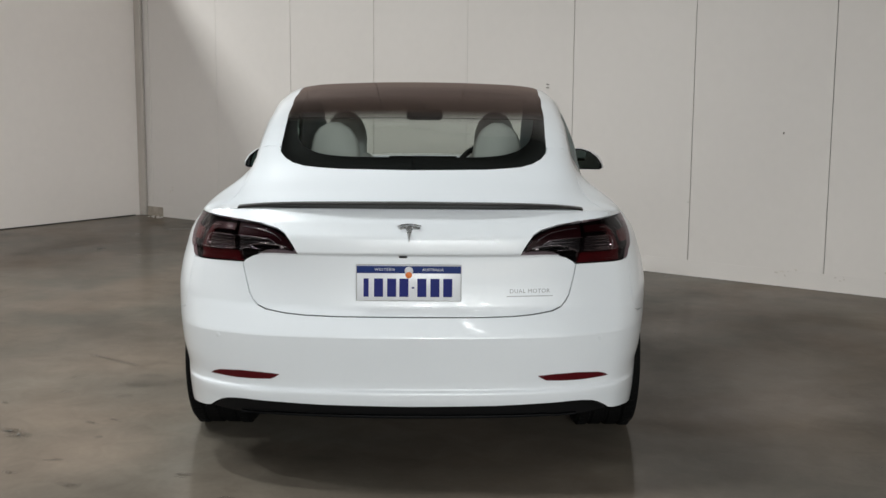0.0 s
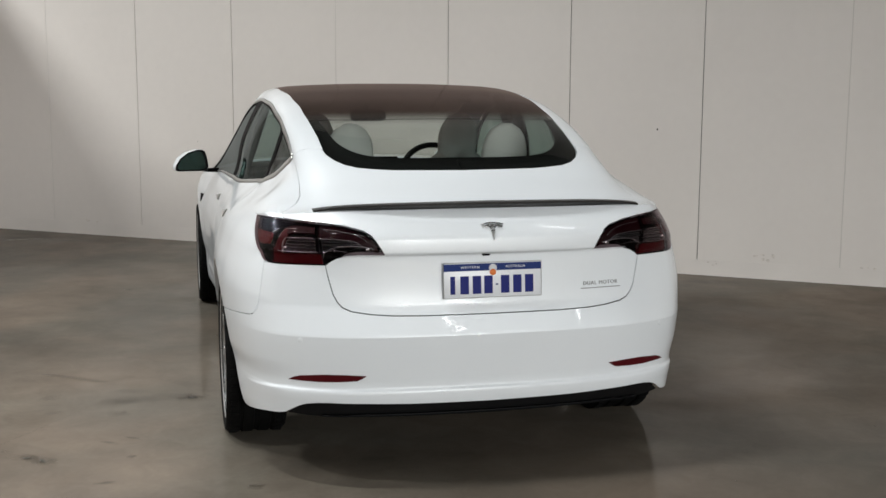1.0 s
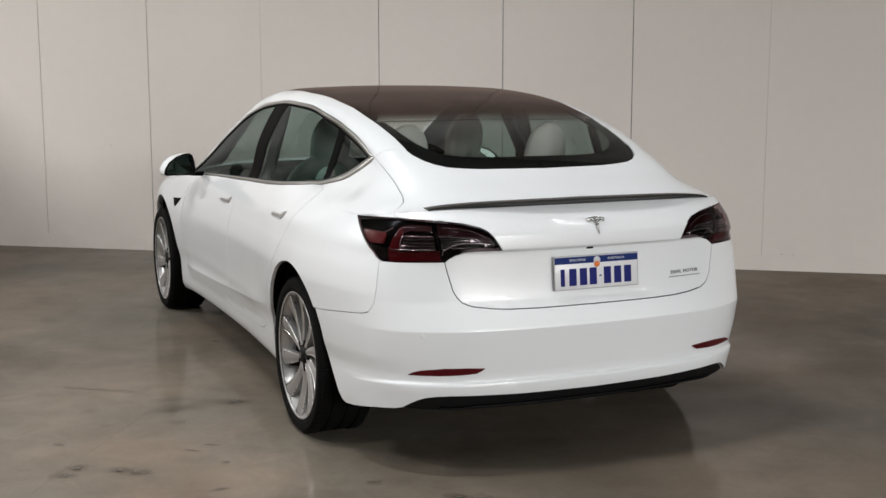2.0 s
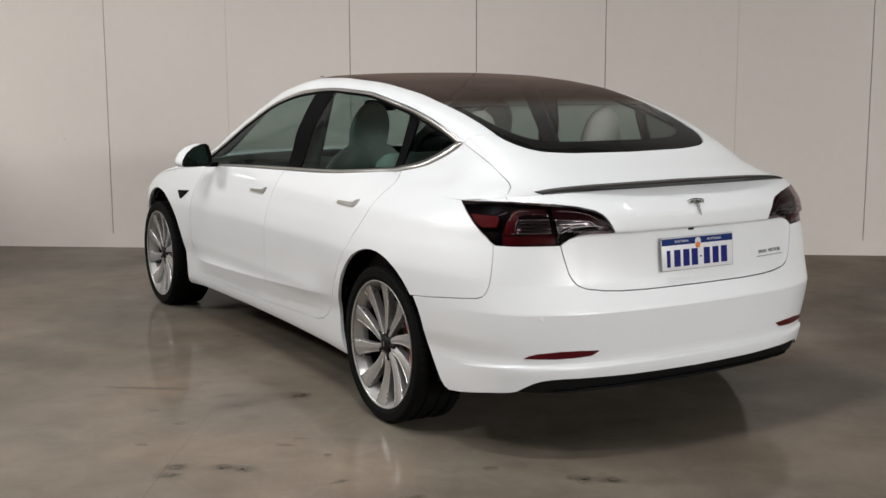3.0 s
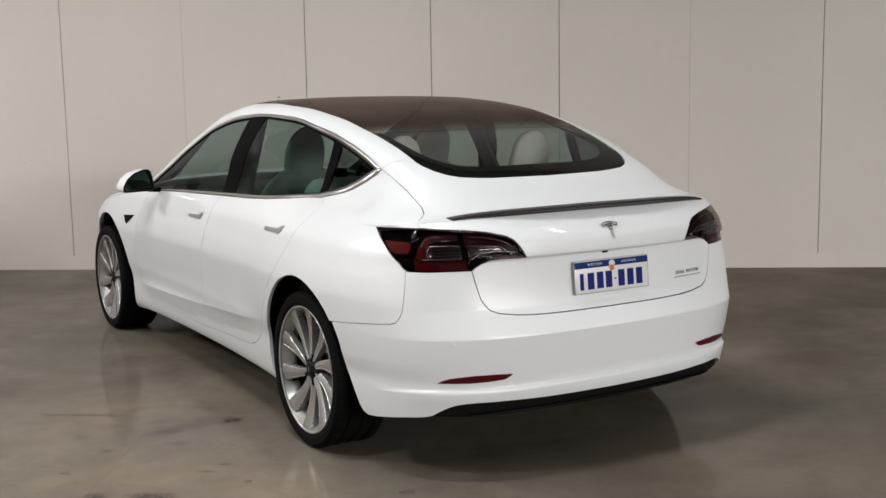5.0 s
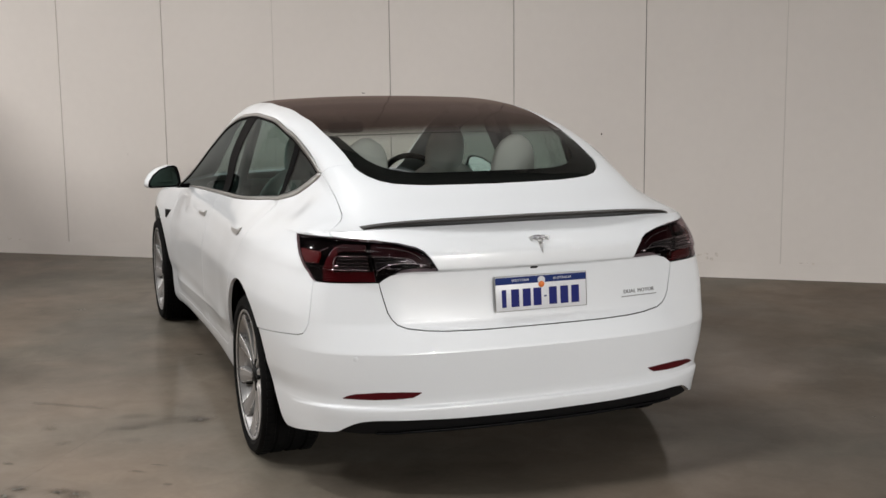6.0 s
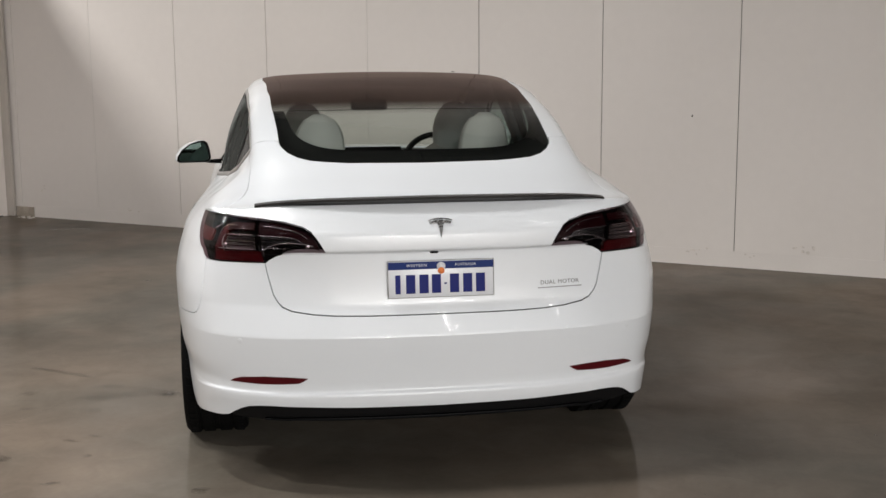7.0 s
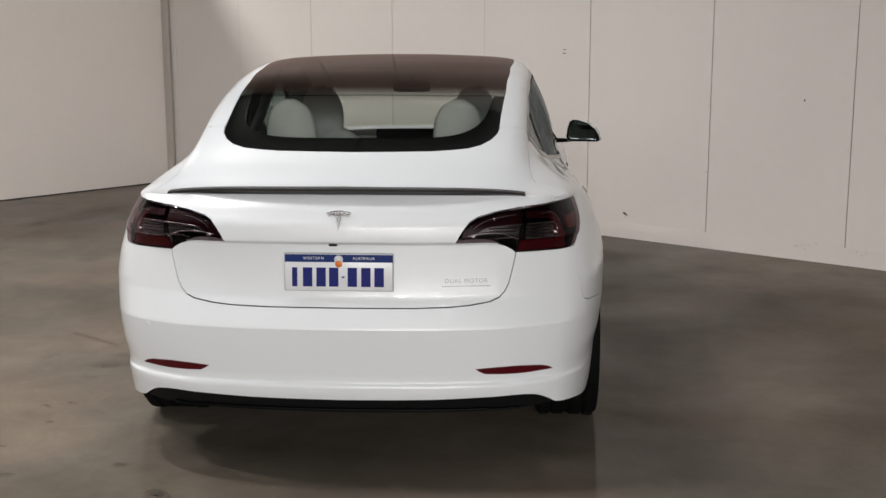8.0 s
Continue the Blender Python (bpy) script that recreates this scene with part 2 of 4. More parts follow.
def words(name, text, size, mat, parent, m, spread=1.0, depth=.0004, label=""):
    """Raised lettering in the built-in face."""
    c = bpy.data.curves.new(name, "FONT")
    c.body, c.size, c.extrude, c.align_x, c.align_y, c.space_character = text, size, depth, "CENTER", "CENTER", spread
    temp = bpy.data.objects.new(name, c)
    scene.collection.objects.link(temp)
    bpy.context.view_layer.update()
    me = bpy.data.meshes.new_from_object(temp.evaluated_get(bpy.context.evaluated_depsgraph_get()))
    bpy.data.objects.remove(temp)
    bpy.data.curves.remove(c)
    ob = new(name, me)
    me.materials.clear()
    me.materials.append(mat)
    me.transform(m)
    ob.parent = parent
    return tagged(ob, label)


# ---- body surface ----
def curve(*keys):
    """A smooth, never overshooting function through (t, value) keys."""
    t, v = np.array(keys, float).T
    h = np.diff(t)
    d = np.diff(v) / h
    m = np.empty(len(t))
    m[0], m[-1] = d[0], d[-1]
    for i in range(1, len(t) - 1):
        a, b = d[i - 1], d[i]
        m[i] = 0 if a * b <= 0 else 3 * (h[i - 1] + h[i]) / ((2 * h[i] + h[i - 1]) / a + (h[i] + 2 * h[i - 1]) / b)

    def at(x):
        x = np.clip(np.asarray(x, float), t[0], t[-1])
        i = np.clip(np.searchsorted(t, x) - 1, 0, len(h) - 1)
        u = (x - t[i]) / h[i]
        return ((1 + 2 * u) * v[i] + u * h[i] * m[i]) * (1 - u) ** 2 + ((3 - 2 * u) * v[i + 1] + (u - 1) * h[i] * m[i + 1]) * u**2
    return at


# The car's widest line in plan, from the middle of the tail to the middle of the nose.
PLAN = np.array([(0, 0), (.15, .003), (.3, .012), (.5, .042), (.64, .094), (.75, .168), (.822, .28), (.868, .43), (.9, .63), (.916, .9), (.908, 1.2), (.886, 1.6), (.87, 2.1),
                 (.868, 2.5), (.876, 3.0), (.898, 3.45), (.91, 3.75), (.885, 4.05), (.8, 4.32), (.68, 4.48), (.52, 4.58), (.3, 4.66), (0, 4.69)])
ARC = np.r_[0, np.cumsum(np.hypot(*np.diff(PLAN, axis=0).T))]
plan_x, plan_y = curve(*zip(ARC, PLAN[:, 0])), curve(*zip(ARC, PLAN[:, 1]))
ARC_END = ARC[-1]
_s = np.linspace(0, ARC_END, 3000)
_y, _x = plan_y(_s), plan_x(_s)


def s_at_y(y):
    """The arc length on the side at that y."""
    return np.interp(y, _y, _s)


def s_at_x(x):
    """The arc length on the tail at that half width."""
    k = np.argmax(_x)
    return np.interp(x, _x[:k], _s[:k])


rear_profile = curve((.15, -.12), (.2, -.085), (.25, -.056), (.3, -.036), (.335, -.0245), (.35, -.0225), (.358, -.0245), (.366, -.0315), (.38, -.0305), (.42, -.0225), (.52, -.0045), (.547, -.0006), (.552, 0), (.557, -.0012), (.575, -.008), (.6, -.018), (.625, -.028), (.66, -.041), (.8, -.055), (.824, -.056),
                     (.836, -.033), (.88, -.036), (.93, -.065), (.97, -.105), (1.0, -.14))
side_profile = curve((.15, -.12), (.19, -.06), (.23, -.042), (.3, -.034), (.38, -.03), (.46, -.014), (.58, -.004), (.66, -.002), (.74, -.013), (.8, -.03), (.85, -.046), (.89, -.066), (.92, -.084),
                     (.95, -.103), (.98, -.123), (1.01, -.147))
belt = curve((.1, .98), (.22, .967), (.35, .951), (.48, .94), (.7, .945), (.9, .966), (1.1, .9955), (1.3, .981), (1.58, .961), (2.19, .937), (3, .907), (3.4, .873), (3.65, .842), (3.85, .8), (4.0, .742), (4.13, .678), (4.3, .61), (4.5, .57), (4.69, .53))


taper = curve((.35, 0), (.56, .011), (.73, .023), (.9, .047), (1.1, .062), (1.3, .032), (1.5, .008), (1.7, 0))  # how far the shoulder leans in below the side windows

crease = curve((1.4, .443), (1.67, .423), (1.88, .409), (2.3, .383), (2.6, .37), (2.83, .363), (3.3, .357))  # the pressed line low on the doors


def low(s, z):
    """The lower body: a place for an arc length (positive on the left side) and a height."""
    s, z = np.broadcast_arrays(np.asarray(s, float), np.asarray(z, float))
    a, e = np.abs(s), 1e-3
    x, y = plan_x(a), plan_y(a)
    p, q = np.clip(a - 6e-3, 0, None), np.clip(a + 6e-3, None, ARC_END)
    tx, ty = plan_x(q) - plan_x(p), plan_y(q) - plan_y(p)
    n = np.hypot(tx, ty) + 1e-9
    nx, ny = ty / n, -tx / n
    door = np.clip((y - 1.36) / .3, 0, 1) * np.clip((3.3 - y) / .25, 0, 1)
    u = z - crease(y)
    dip = np.where(u > 0, .016 * np.clip(1 - u / .15, 0, 1) ** 2, .016 * np.clip(1 + u / .08, 0, 1)) * door * door * (3 - 2 * door)
    lean = np.clip((z - .85) / (belt(y) - .85), 0, 1.2) ** 2 * np.where((y < .35) | (y > 1.7), 0, taper(y))
    v = z - .3645 + .018 * np.clip((a - .75) / .25, 0, 1)  # the bumper's ledge runs on round the corner
    ledge = .009 * np.clip(1 + v / .06, 0, 1) * np.clip(.5 - v / .008, 0, 1) * np.clip((1.04 - a) / .3, 0, 1)
    d = rear_profile(z) * ny**2 + (side_profile(z) + dip + ledge - lean) * nx**2
    return np.stack([-np.sign(s + 1e-12) * (x + nx * d), y + ny * d, z], -1)


spine = curve((.1, .99), (.2, 1.0), (.35, 1.05), (.5, 1.119), (.75, 1.211), (1.0, 1.283), (1.3, 1.35), (1.6, 1.392), (1.9, 1.411), (2.1, 1.411), (2.4, 1.378), (2.7, 1.288),
              (3.0, 1.155), (3.3, 1.02), (3.45, .965), (3.6, .928), (4, .848), (4.4, .715), (4.66, .6))
edge_y = curve((.1, .27), (.3, .4), (.5, .56), (.7, .73), (.95, .955), (1.1, 1.1), (4.1, 4.1), (4.4, 4.33), (4.66, 4.42))
SECTION = [  # half widths as shares of the belt's, and heights as shares of the rise, from the belt inwards
    (curve((.1, .95), (.5, .922), (.7, .882), (.9, .888), (1.1, .92), (1.3, .911), (1.5, .93), (2, .93), (2.6, .935), (3.0, .94), (3.4, .94), (4.66, .95)),
     curve((.1, .4), (.5, .3), (.8, .244), (1.1, .335), (1.5, .42), (2, .44), (2.6, .43), (3.0, .4), (3.45, .3), (4.66, .4))),
    (curve((.1, .85), (.5, .81), (.7, .796), (.9, .828), (1.1, .87), (1.3, .85), (1.5, .832), (2, .82), (2.6, .825), (3.0, .84), (3.4, .83), (4.66, .85)),
     curve((.1, .65), (.5, .6), (.8, .595), (1.1, .65), (1.5, .8), (2, .82), (2.6, .81), (3.0, .79), (3.45, .55), (4.66, .65))),
    (curve((.1, .65), (.5, .69), (.7, .72), (.9, .762), (1.1, .807), (1.3, .765), (1.5, .722), (2, .705), (2.6, .7), (3.0, .7), (3.4, .68), (4.66, .65)),
     curve((.1, .85), (.5, .94), (.8, .955), (1.1, .945), (1.5, .948), (2, .95), (2.6, .93), (3.0, .9), (3.45, .8), (4.66, .83))),
    (curve((.1, .33), (.8, .36), (1.1, .39), (2.6, .37), (3.2, .37), (4.66, .33)), curve((.1, .965), (.5, .985), (.8, .99), (1.5, .99), (2.6, .988), (3.45, .95), (4.66, .96))),
]


def high_raw(g, v):
    """The upper body: a place for a station along the car and a girth v: 0 at the left belt, 5 on the middle line, 10 at the right belt."""
    g, v = np.broadcast_arrays(np.asarray(g, float), np.asarray(v, float))
    side, w = np.where(v <= 5, -1.0, 1.0), np.where(v <= 5, v, 10 - v)
    ye = edge_y(g)
    z0, zc = belt(ye), spine(g)
    s = s_at_y(ye)
    p, q = low(s, z0), low(s, z0 - .012)
    x0 = np.abs(p[..., 0])
    xs = [x0] + [x0 * fx(g) for fx, _ in SECTION] + [0 * x0]
    zs = [z0] + [z0 + (zc - z0) * fh(g) for _, fh in SECTION] + [zc]
    xs, zs = np.stack(xs), np.stack(zs)
    tx, tz = np.empty_like(xs), np.empty_like(zs)
    tx[1:-1], tz[1:-1] = (xs[2:] - xs[:-2]) / 2, (zs[2:] - zs[:-2]) / 2
    tx[-1], tz[-1] = xs[-1] - xs[-2], 0
    dx, dz = np.abs(p[..., 0]) - np.abs(q[..., 0]), z0 - q[..., 2]
    k = np.hypot(xs[1] - xs[0], zs[1] - zs[0]) / np.hypot(dx, dz)
    tx[0], tz[0] = dx * k, dz * k
    i = np.clip(w.astype(int), 0, 4)
    u = w - i
    pick = lambda a, j: np.take_along_axis(a, (i + j)[None], 0)[0]
    her = lambda a, m: ((1 + 2 * u) * pick(a, 0) + u * pick(m, 0)) * (1 - u) ** 2 + ((3 - 2 * u) * pick(a, 1) + (u - 1) * pick(m, 1)) * u**2
    x, z = her(xs, tx), her(zs, tz)
    f = np.clip(x / np.maximum(x0, 1e-6), 0, 1)
    return np.stack([side * x, g + (ye - g) * f**4, z], -1)


_t = np.linspace(0, .86, 120)
_z = np.full(120, .97)
for _ in range(6):
    _z = belt(low(_t, _z)[..., 1])
_tail = low(_t, _z)
_row = high_raw(.1, np.linspace(5, 0, 300))
_k = np.linspace(0, min(np.abs(_tail[:, 0]).max(), np.abs(_row[:, 0]).max()), 60)
_near = lambda a, c: np.interp(_k, np.maximum.accumulate(np.abs(a[:, 0])), a[:, c])
_dy, _dz = _near(_tail, 1) - _near(_row, 1), _near(_tail, 2) - _near(_row, 2)


def high(g, v):
    """The upper body, its rear edge laid onto the top of the tail."""
    p = high_raw(g, v)
    w = np.clip((.3 - np.asarray(g, float)) / .2, 0, 1)
    w = np.broadcast_to(w * w * (3 - 2 * w), p.shape[:-1])
    x = np.abs(p[..., 0])
    return p + np.stack([0 * x, w * np.interp(x, _k, _dy), w * np.interp(x, _k, _dz)], -1)
# ---- end of body surface ----


# ---- the hall ----
WALL_AT, WALL_TURN = (.964, 5.332), -36.4
WDIR = Vector((math.cos(radians(WALL_TURN)), math.sin(radians(WALL_TURN)), 0))
WOUT = Vector((-WDIR.y, WDIR.x, 0))  # out of the hall, through the far wall
CORNER, FAR_END, DEPTH, HEIGHT = -5.04, 25.5, 26.0, 5.2
PANEL, FIRST = 1.012, -4.863
BAY_END, PARTITION = -9.5, 2.95  # the bay behind the partition
hall = Matrix.Translation((*WALL_AT, 0)) @ Matrix((WDIR, WOUT, Vector((0, 0, 1)))).transposed().to_4x4()  # x along the far wall, y outwards


def wall_surface(name, color, rib):
    """Painted insulated sheet: faint upright ribs, dull smears and scuffs."""
    m = material(name, color, .42, vary=.035, scale=.7, grain=14, rough_vary=.08)
    n, l = m.node_tree.nodes, m.node_tree.links
    b = n["Principled BSDF"]
    co, wave, k = n.new("ShaderNodeTexCoord"), n.new("ShaderNodeTexWave"), n.new("ShaderNodeBump")
    wave.wave_type, wave.bands_direction, wave.wave_profile = "BANDS", "X", "SIN"
    wave.inputs["Scale"].default_value, wave.inputs["Distortion"].default_value = rib, 0
    k.inputs["Strength"].default_value, k.inputs["Distance"].default_value = .12, .0015
    l.new(co.outputs["Object"], wave.inputs["Vector"])
    l.new(wave.outputs["Fac"], k.inputs["Height"])
    l.new(k.outputs["Normal"], b.inputs["Normal"])
    return m


def floor_surface():
    """Worn polished concrete: cloudy grey-brown, stained, with dull and glossy patches and fine scratches."""
    m = bpy.data.materials.new("polished_concrete")
    m.use_nodes = True
    n, l = m.node_tree.nodes, m.node_tree.links
    b = n["Principled BSDF"]
    co = n.new("ShaderNodeTexCoord")

    def cloud(scale, detail, rough=.6, twist=0.0):
        t = n.new("ShaderNodeTexNoise")
        t.inputs["Scale"].default_value, t.inputs["Detail"].default_value, t.inputs["Roughness"].default_value, t.inputs["Distortion"].default_value = scale, detail, rough, twist
        l.new(co.outputs["Object"], t.inputs["Vector"])
        return t.outputs["Fac"]

    def ramp(value, a, b_, lo, hi):
        r = n.new("ShaderNodeMapRange")
        r.inputs["From Min"].default_value, r.inputs["From Max"].default_value, r.inputs["To Min"].default_value, r.inputs["To Max"].default_value = a, b_, lo, hi
        l.new(value, r.inputs["Value"])
        return r.outputs["Result"]

    def times(a, b_):
        t = n.new("ShaderNodeMath")
        t.operation = "MULTIPLY"
        l.new(a, t.inputs[0])
        l.new(b_, t.inputs[1])
        return t.outputs[0]

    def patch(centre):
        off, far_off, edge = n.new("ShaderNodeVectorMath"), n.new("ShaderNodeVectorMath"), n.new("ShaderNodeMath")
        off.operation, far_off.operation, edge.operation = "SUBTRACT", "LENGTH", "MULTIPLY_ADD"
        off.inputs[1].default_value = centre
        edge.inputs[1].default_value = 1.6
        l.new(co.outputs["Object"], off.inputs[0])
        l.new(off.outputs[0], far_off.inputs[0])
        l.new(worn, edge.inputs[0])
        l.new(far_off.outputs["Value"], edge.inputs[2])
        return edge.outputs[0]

    big, mid, fine, hue = cloud(.5, 3, .5, .8), cloud(2.0, 4, .5, .4), cloud(45, 2), cloud(.8, 3, .5, .5)
    wipe, worn = cloud(6, 5, .6, .8), cloud(1.3, 4, .55, .6)
    shade = times(times(ramp(big, .25, .75, .74, 1.26), ramp(mid, .25, .75, .84, 1.16)), ramp(fine, .25, .75, .965, 1.035))
    shade = times(shade, ramp(wipe, .3, .75, 1.07, .87))
    # a wide patch worn paler, painted brighter still in place of missing light
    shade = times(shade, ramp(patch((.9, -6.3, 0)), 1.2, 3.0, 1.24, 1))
    blend = n.new("ShaderNodeValToRGB")
    blend.color_ramp.elements[0].position, blend.color_ramp.elements[1].position = .36, .64
    blend.color_ramp.elements[0].color, blend.color_ramp.elements[1].color = (.121, .108, .089, 1), (.158, .127, .1, 1)
    l.new(hue, blend.inputs[0])
    tint = n.new("ShaderNodeVectorMath")
    tint.operation = "SCALE"
    l.new(blend.outputs[0], tint.inputs[0])
    l.new(shade, tint.inputs["Scale"])
    # sealer that is still polished, over concrete that is worn matt
    dull, mix = n.new("ShaderNodeBsdfDiffuse"), n.new("ShaderNodeMixShader")
    for socket in (b.inputs["Base Color"], dull.inputs["Color"]):
        l.new(tint.outputs[0], socket)
    l.new(ramp(mid, .25, .75, .09, .15), b.inputs["Roughness"])
    b.inputs["Specular IOR Level"].default_value = .5
    l.new(times(ramp(worn, .3, .7, .2, .52), ramp(patch((4.2, -.8, 0)), 1.8, 3.8, .35, 1)), mix.inputs[0])  # polish lost beside the far wall
    l.new(dull.outputs[0], mix.inputs[1])
    l.new(b.outputs[0], mix.inputs[2])
    l.new(mix.outputs[0], n["Material Output"].inputs["Surface"])
    return m


WALLPAINT = wall_surface("painted_panel_wall", (.625, .583, .55), 24)
PLAINWALL = wall_surface("painted_plain_wall", (.79, .73, .687), 6)
DULLWALL = wall_surface("grey_block_wall", (.13, .125, .12), 6)
CONCRETE = floor_surface()
STRIP = material("skirting_cover", (.625, .583, .55), .5, vary=.06, scale=2)
JOINT = material("joint_sealant", (.1, .092, .085), .8)
FILLER = material("pale_joint_filler", (.5, .47, .44), .7)
CEILPAINT = material("ceiling_sheet", (.1, .098, .095), .7)
STAIN = material("oily_floor_stain", (.08, .069, .057), .25, vary=.3, scale=30)
CHIP = material("pale_concrete_chip", (.15, .135, .115), .4, vary=.25, scale=40)
SCUFF = material("brown_wall_scuff", (.54, .495, .45), .7, vary=.3, scale=40)
STEEL = material("lamp_housing_steel", (.7, .7, .7), .4)


def setting(name, bm, mat, label, category):
    ob = part(name, bm, mat, None, "", smooth=False)
    ob.matrix_world = hall
    return tagged(ob, label, category, kind="structure")


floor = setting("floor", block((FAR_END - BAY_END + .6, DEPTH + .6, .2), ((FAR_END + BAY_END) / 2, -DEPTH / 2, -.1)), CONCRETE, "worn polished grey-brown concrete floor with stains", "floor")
setting("ceiling", block((FAR_END - BAY_END + .6, DEPTH + .6, .15), ((FAR_END + BAY_END) / 2, -DEPTH / 2, HEIGHT + .075)), CEILPAINT, "dark sheet ceiling high over the hall", "ceiling")
far_wall = setting("wall_north", block((FAR_END - BAY_END + .6, .2, HEIGHT), ((FAR_END + BAY_END) / 2, .116, HEIGHT / 2)), JOINT, "pale insulated panel wall with upright joints", "wall")
setting("wall_west", block((.2, DEPTH, PARTITION), (CORNER - .1, -DEPTH / 2, PARTITION / 2)), PLAINWALL, "plain pale painted partition wall", "wall")
setting("wall_bay_west", block((.2, DEPTH, HEIGHT), (BAY_END - .1, -DEPTH / 2, HEIGHT / 2)), DULLWALL, "dull grey painted wall", "wall")
setting("wall_east", block((.2, DEPTH, HEIGHT), (FAR_END + .1, -DEPTH / 2, HEIGHT / 2)), DULLWALL, "dull grey painted wall", "wall")
setting("wall_south", block((FAR_END - BAY_END + .6, .2, HEIGHT), ((FAR_END + BAY_END) / 2, -DEPTH - .1, HEIGHT / 2)), DULLWALL, "dull grey painted wall", "wall")
setting("trim_corner", block((.1, .04, HEIGHT), (CORNER + .05, -.025, HEIGHT / 2), bevel=.012), material("corner_post_paint", (.42, .38, .34), .6), "narrow dull brown post in the wall corner", "corner post")
setting("trim_corner_foot", block((.24, .012, .1), (CORNER + .22, -.008, .05), bevel=.004), material("dirty_foot_brown", (.33, .285, .235), .8, vary=.3, scale=14), "brown dirt-stained foot of the corner post", "corner foot")
setting("baseboard", block((FAR_END - CORNER - .05, .01, .118), ((FAR_END + CORNER) / 2 + .03, .0054, .059)), STRIP, "pale skirting strip along the panel wall", "skirting")
setting("trim_west", block((.008, DEPTH - .1, .009), (CORNER + .004, -DEPTH / 2 - .05, .0045)), material("black_floor_sealant", (.02, .018, .016), .7), "black sealant line along the foot of the plain wall", "sealant")
PALE_JOINTS = (0, 3, 7)  # joints that were filled nearly flush
for i in range(-1, 22):
    x0, x1 = max(FIRST + PANEL * i, CORNER), min(FIRST + PANEL * (i + 1), FAR_END)
    if x1 - x0 < .03:
        continue
    bm = block((x1 - x0 - .005, .012, HEIGHT - .117), ((x0 + x1) / 2, .008, HEIGHT / 2 + .0585), bevel=.0025, seg=2)
    part("wall_panel", bm, WALLPAINT, far_wall, smooth=False)
    if i in PALE_JOINTS:
        part("joint_filler", block((.005, .006, HEIGHT - .12), (x1, .0075, HEIGHT / 2 + .06)), FILLER, far_wall, smooth=False)


def blob(bm, x, y, r, rng, stretch=1.0, turn=0.0, lift=.0012, m=Matrix()):
    """A flat ragged spot; m takes (x, y, lift) to where it lies."""
    n = 11
    ph = rng.uniform(0, 6.28)
    ring = []
    for k in range(n):
        a = 2 * math.pi * k / n
        q = r * (1 + .28 * math.sin(2 * a + ph) + .3 * rng.uniform(-1, 1))
        u, v = q * math.cos(a) * stretch, q * math.sin(a)
        ring.append(bm.verts.new(m @ Vector((x + u * math.cos(turn) - v * math.sin(turn), y + u * math.sin(turn) + v * math.cos(turn), lift))))
    f = bm.faces.new(ring)
    f.normal_update()


def marks(name, bm, mat, label, category):
    return tagged(part(name, bm, mat, None, "", smooth=False), label, category, kind="stuff")


def soft(name, color, alpha):
    """A thin see-through stain; layers of it deepen towards the middle of a spot."""
    m = material(name, color, .3, vary=.3, scale=30, spec=.3)
    m.node_tree.nodes["Principled BSDF"].inputs["Alpha"].default_value = alpha
    return m


def spot(bm, x, y, r, rng, stretch=1.6, turn=0.0, layers=2):
    """A spot of layered blobs, each smaller and higher than the last."""
    for k in range(layers):
        blob(bm, x + rng.gauss(0, .1 * r), y + rng.gauss(0, .1 * r), r * (1 - .9 * k / layers), rng, stretch, turn, .0006 + .0004 * k)


rng = random.Random(7)
PITTED = [(-1.77, .79), (-1.825, .72), (-1.64, .7), (-1.575, .645), (-.605, -.068), (-.525, -.13), (-1.01, 1.42)]
SPOTS = [(-1.34, .82, .022), (-1.335, .35, .02), (-.815, .195, .024), (-1.25, .63, .015), (-1.26, .87, .016), (-1.81, 1.11, .018), (-1.19, .08, .03), (-1.45, .21, .02), (-2.0, .5, .015), (-1.37, 4.3, .02), (-.83, 2.69, .02)]
CLOUDS = [(-1.28, 1.59, .06), (-1.28, 1.41, .05), (-1.09, 1.48, .06), (-1.32, 1.23, .04), (-1.63, 1.55, .045), (-1.32, 1.43, .07), (-1.02, 1.44, .05), (-1.19, 1.45, .06), (-1.6, 1.3, .03)]
dark, pale, smear = bmesh.new(), bmesh.new(), bmesh.new()
for x, y in PITTED:
    spot(smear, x, y, .05, rng, 1.3, rng.uniform(-.8, -.2), 2)
    spot(dark, x, y, .034, rng, 1.4, rng.uniform(-.8, -.2), 2)
    for k in range(3):
        blob(pale, x + rng.gauss(0, .008), y + rng.gauss(0, .006), rng.uniform(.004, .008), rng, 1.3, rng.uniform(0, 3), .0026)
for x, y, r in SPOTS:
    spot(dark, x, y, r, rng, rng.uniform(1.3, 2), rng.uniform(-.9, -.3), 2)
for x, y, r in CLOUDS:
    spot(smear, x, y, r, rng, rng.uniform(1.2, 2.2), rng.uniform(-1, 0), 2)
for f in np.linspace(0, 1, 9):  # a long wiped streak
    spot(smear, -1.68 + .26 * f, 1.99 - .19 * f, .022, rng, 2.4, -.62, 2)
for k in range(45):  # specks strewn over the open floor
    spot(dark, rng.uniform(-3.2, 1.8), rng.uniform(-1.6, 4.5), rng.uniform(.003, .008), rng, rng.uniform(1, 2), rng.uniform(0, 3), 2)
marks("floor_stains", dark, soft("brown_floor_stain", (.075, .062, .049), .14), "dark brown pitted spots on the concrete", "floor stains")
marks("floor_chips", pale, CHIP, "pale chipped patches on the concrete", "floor chips")
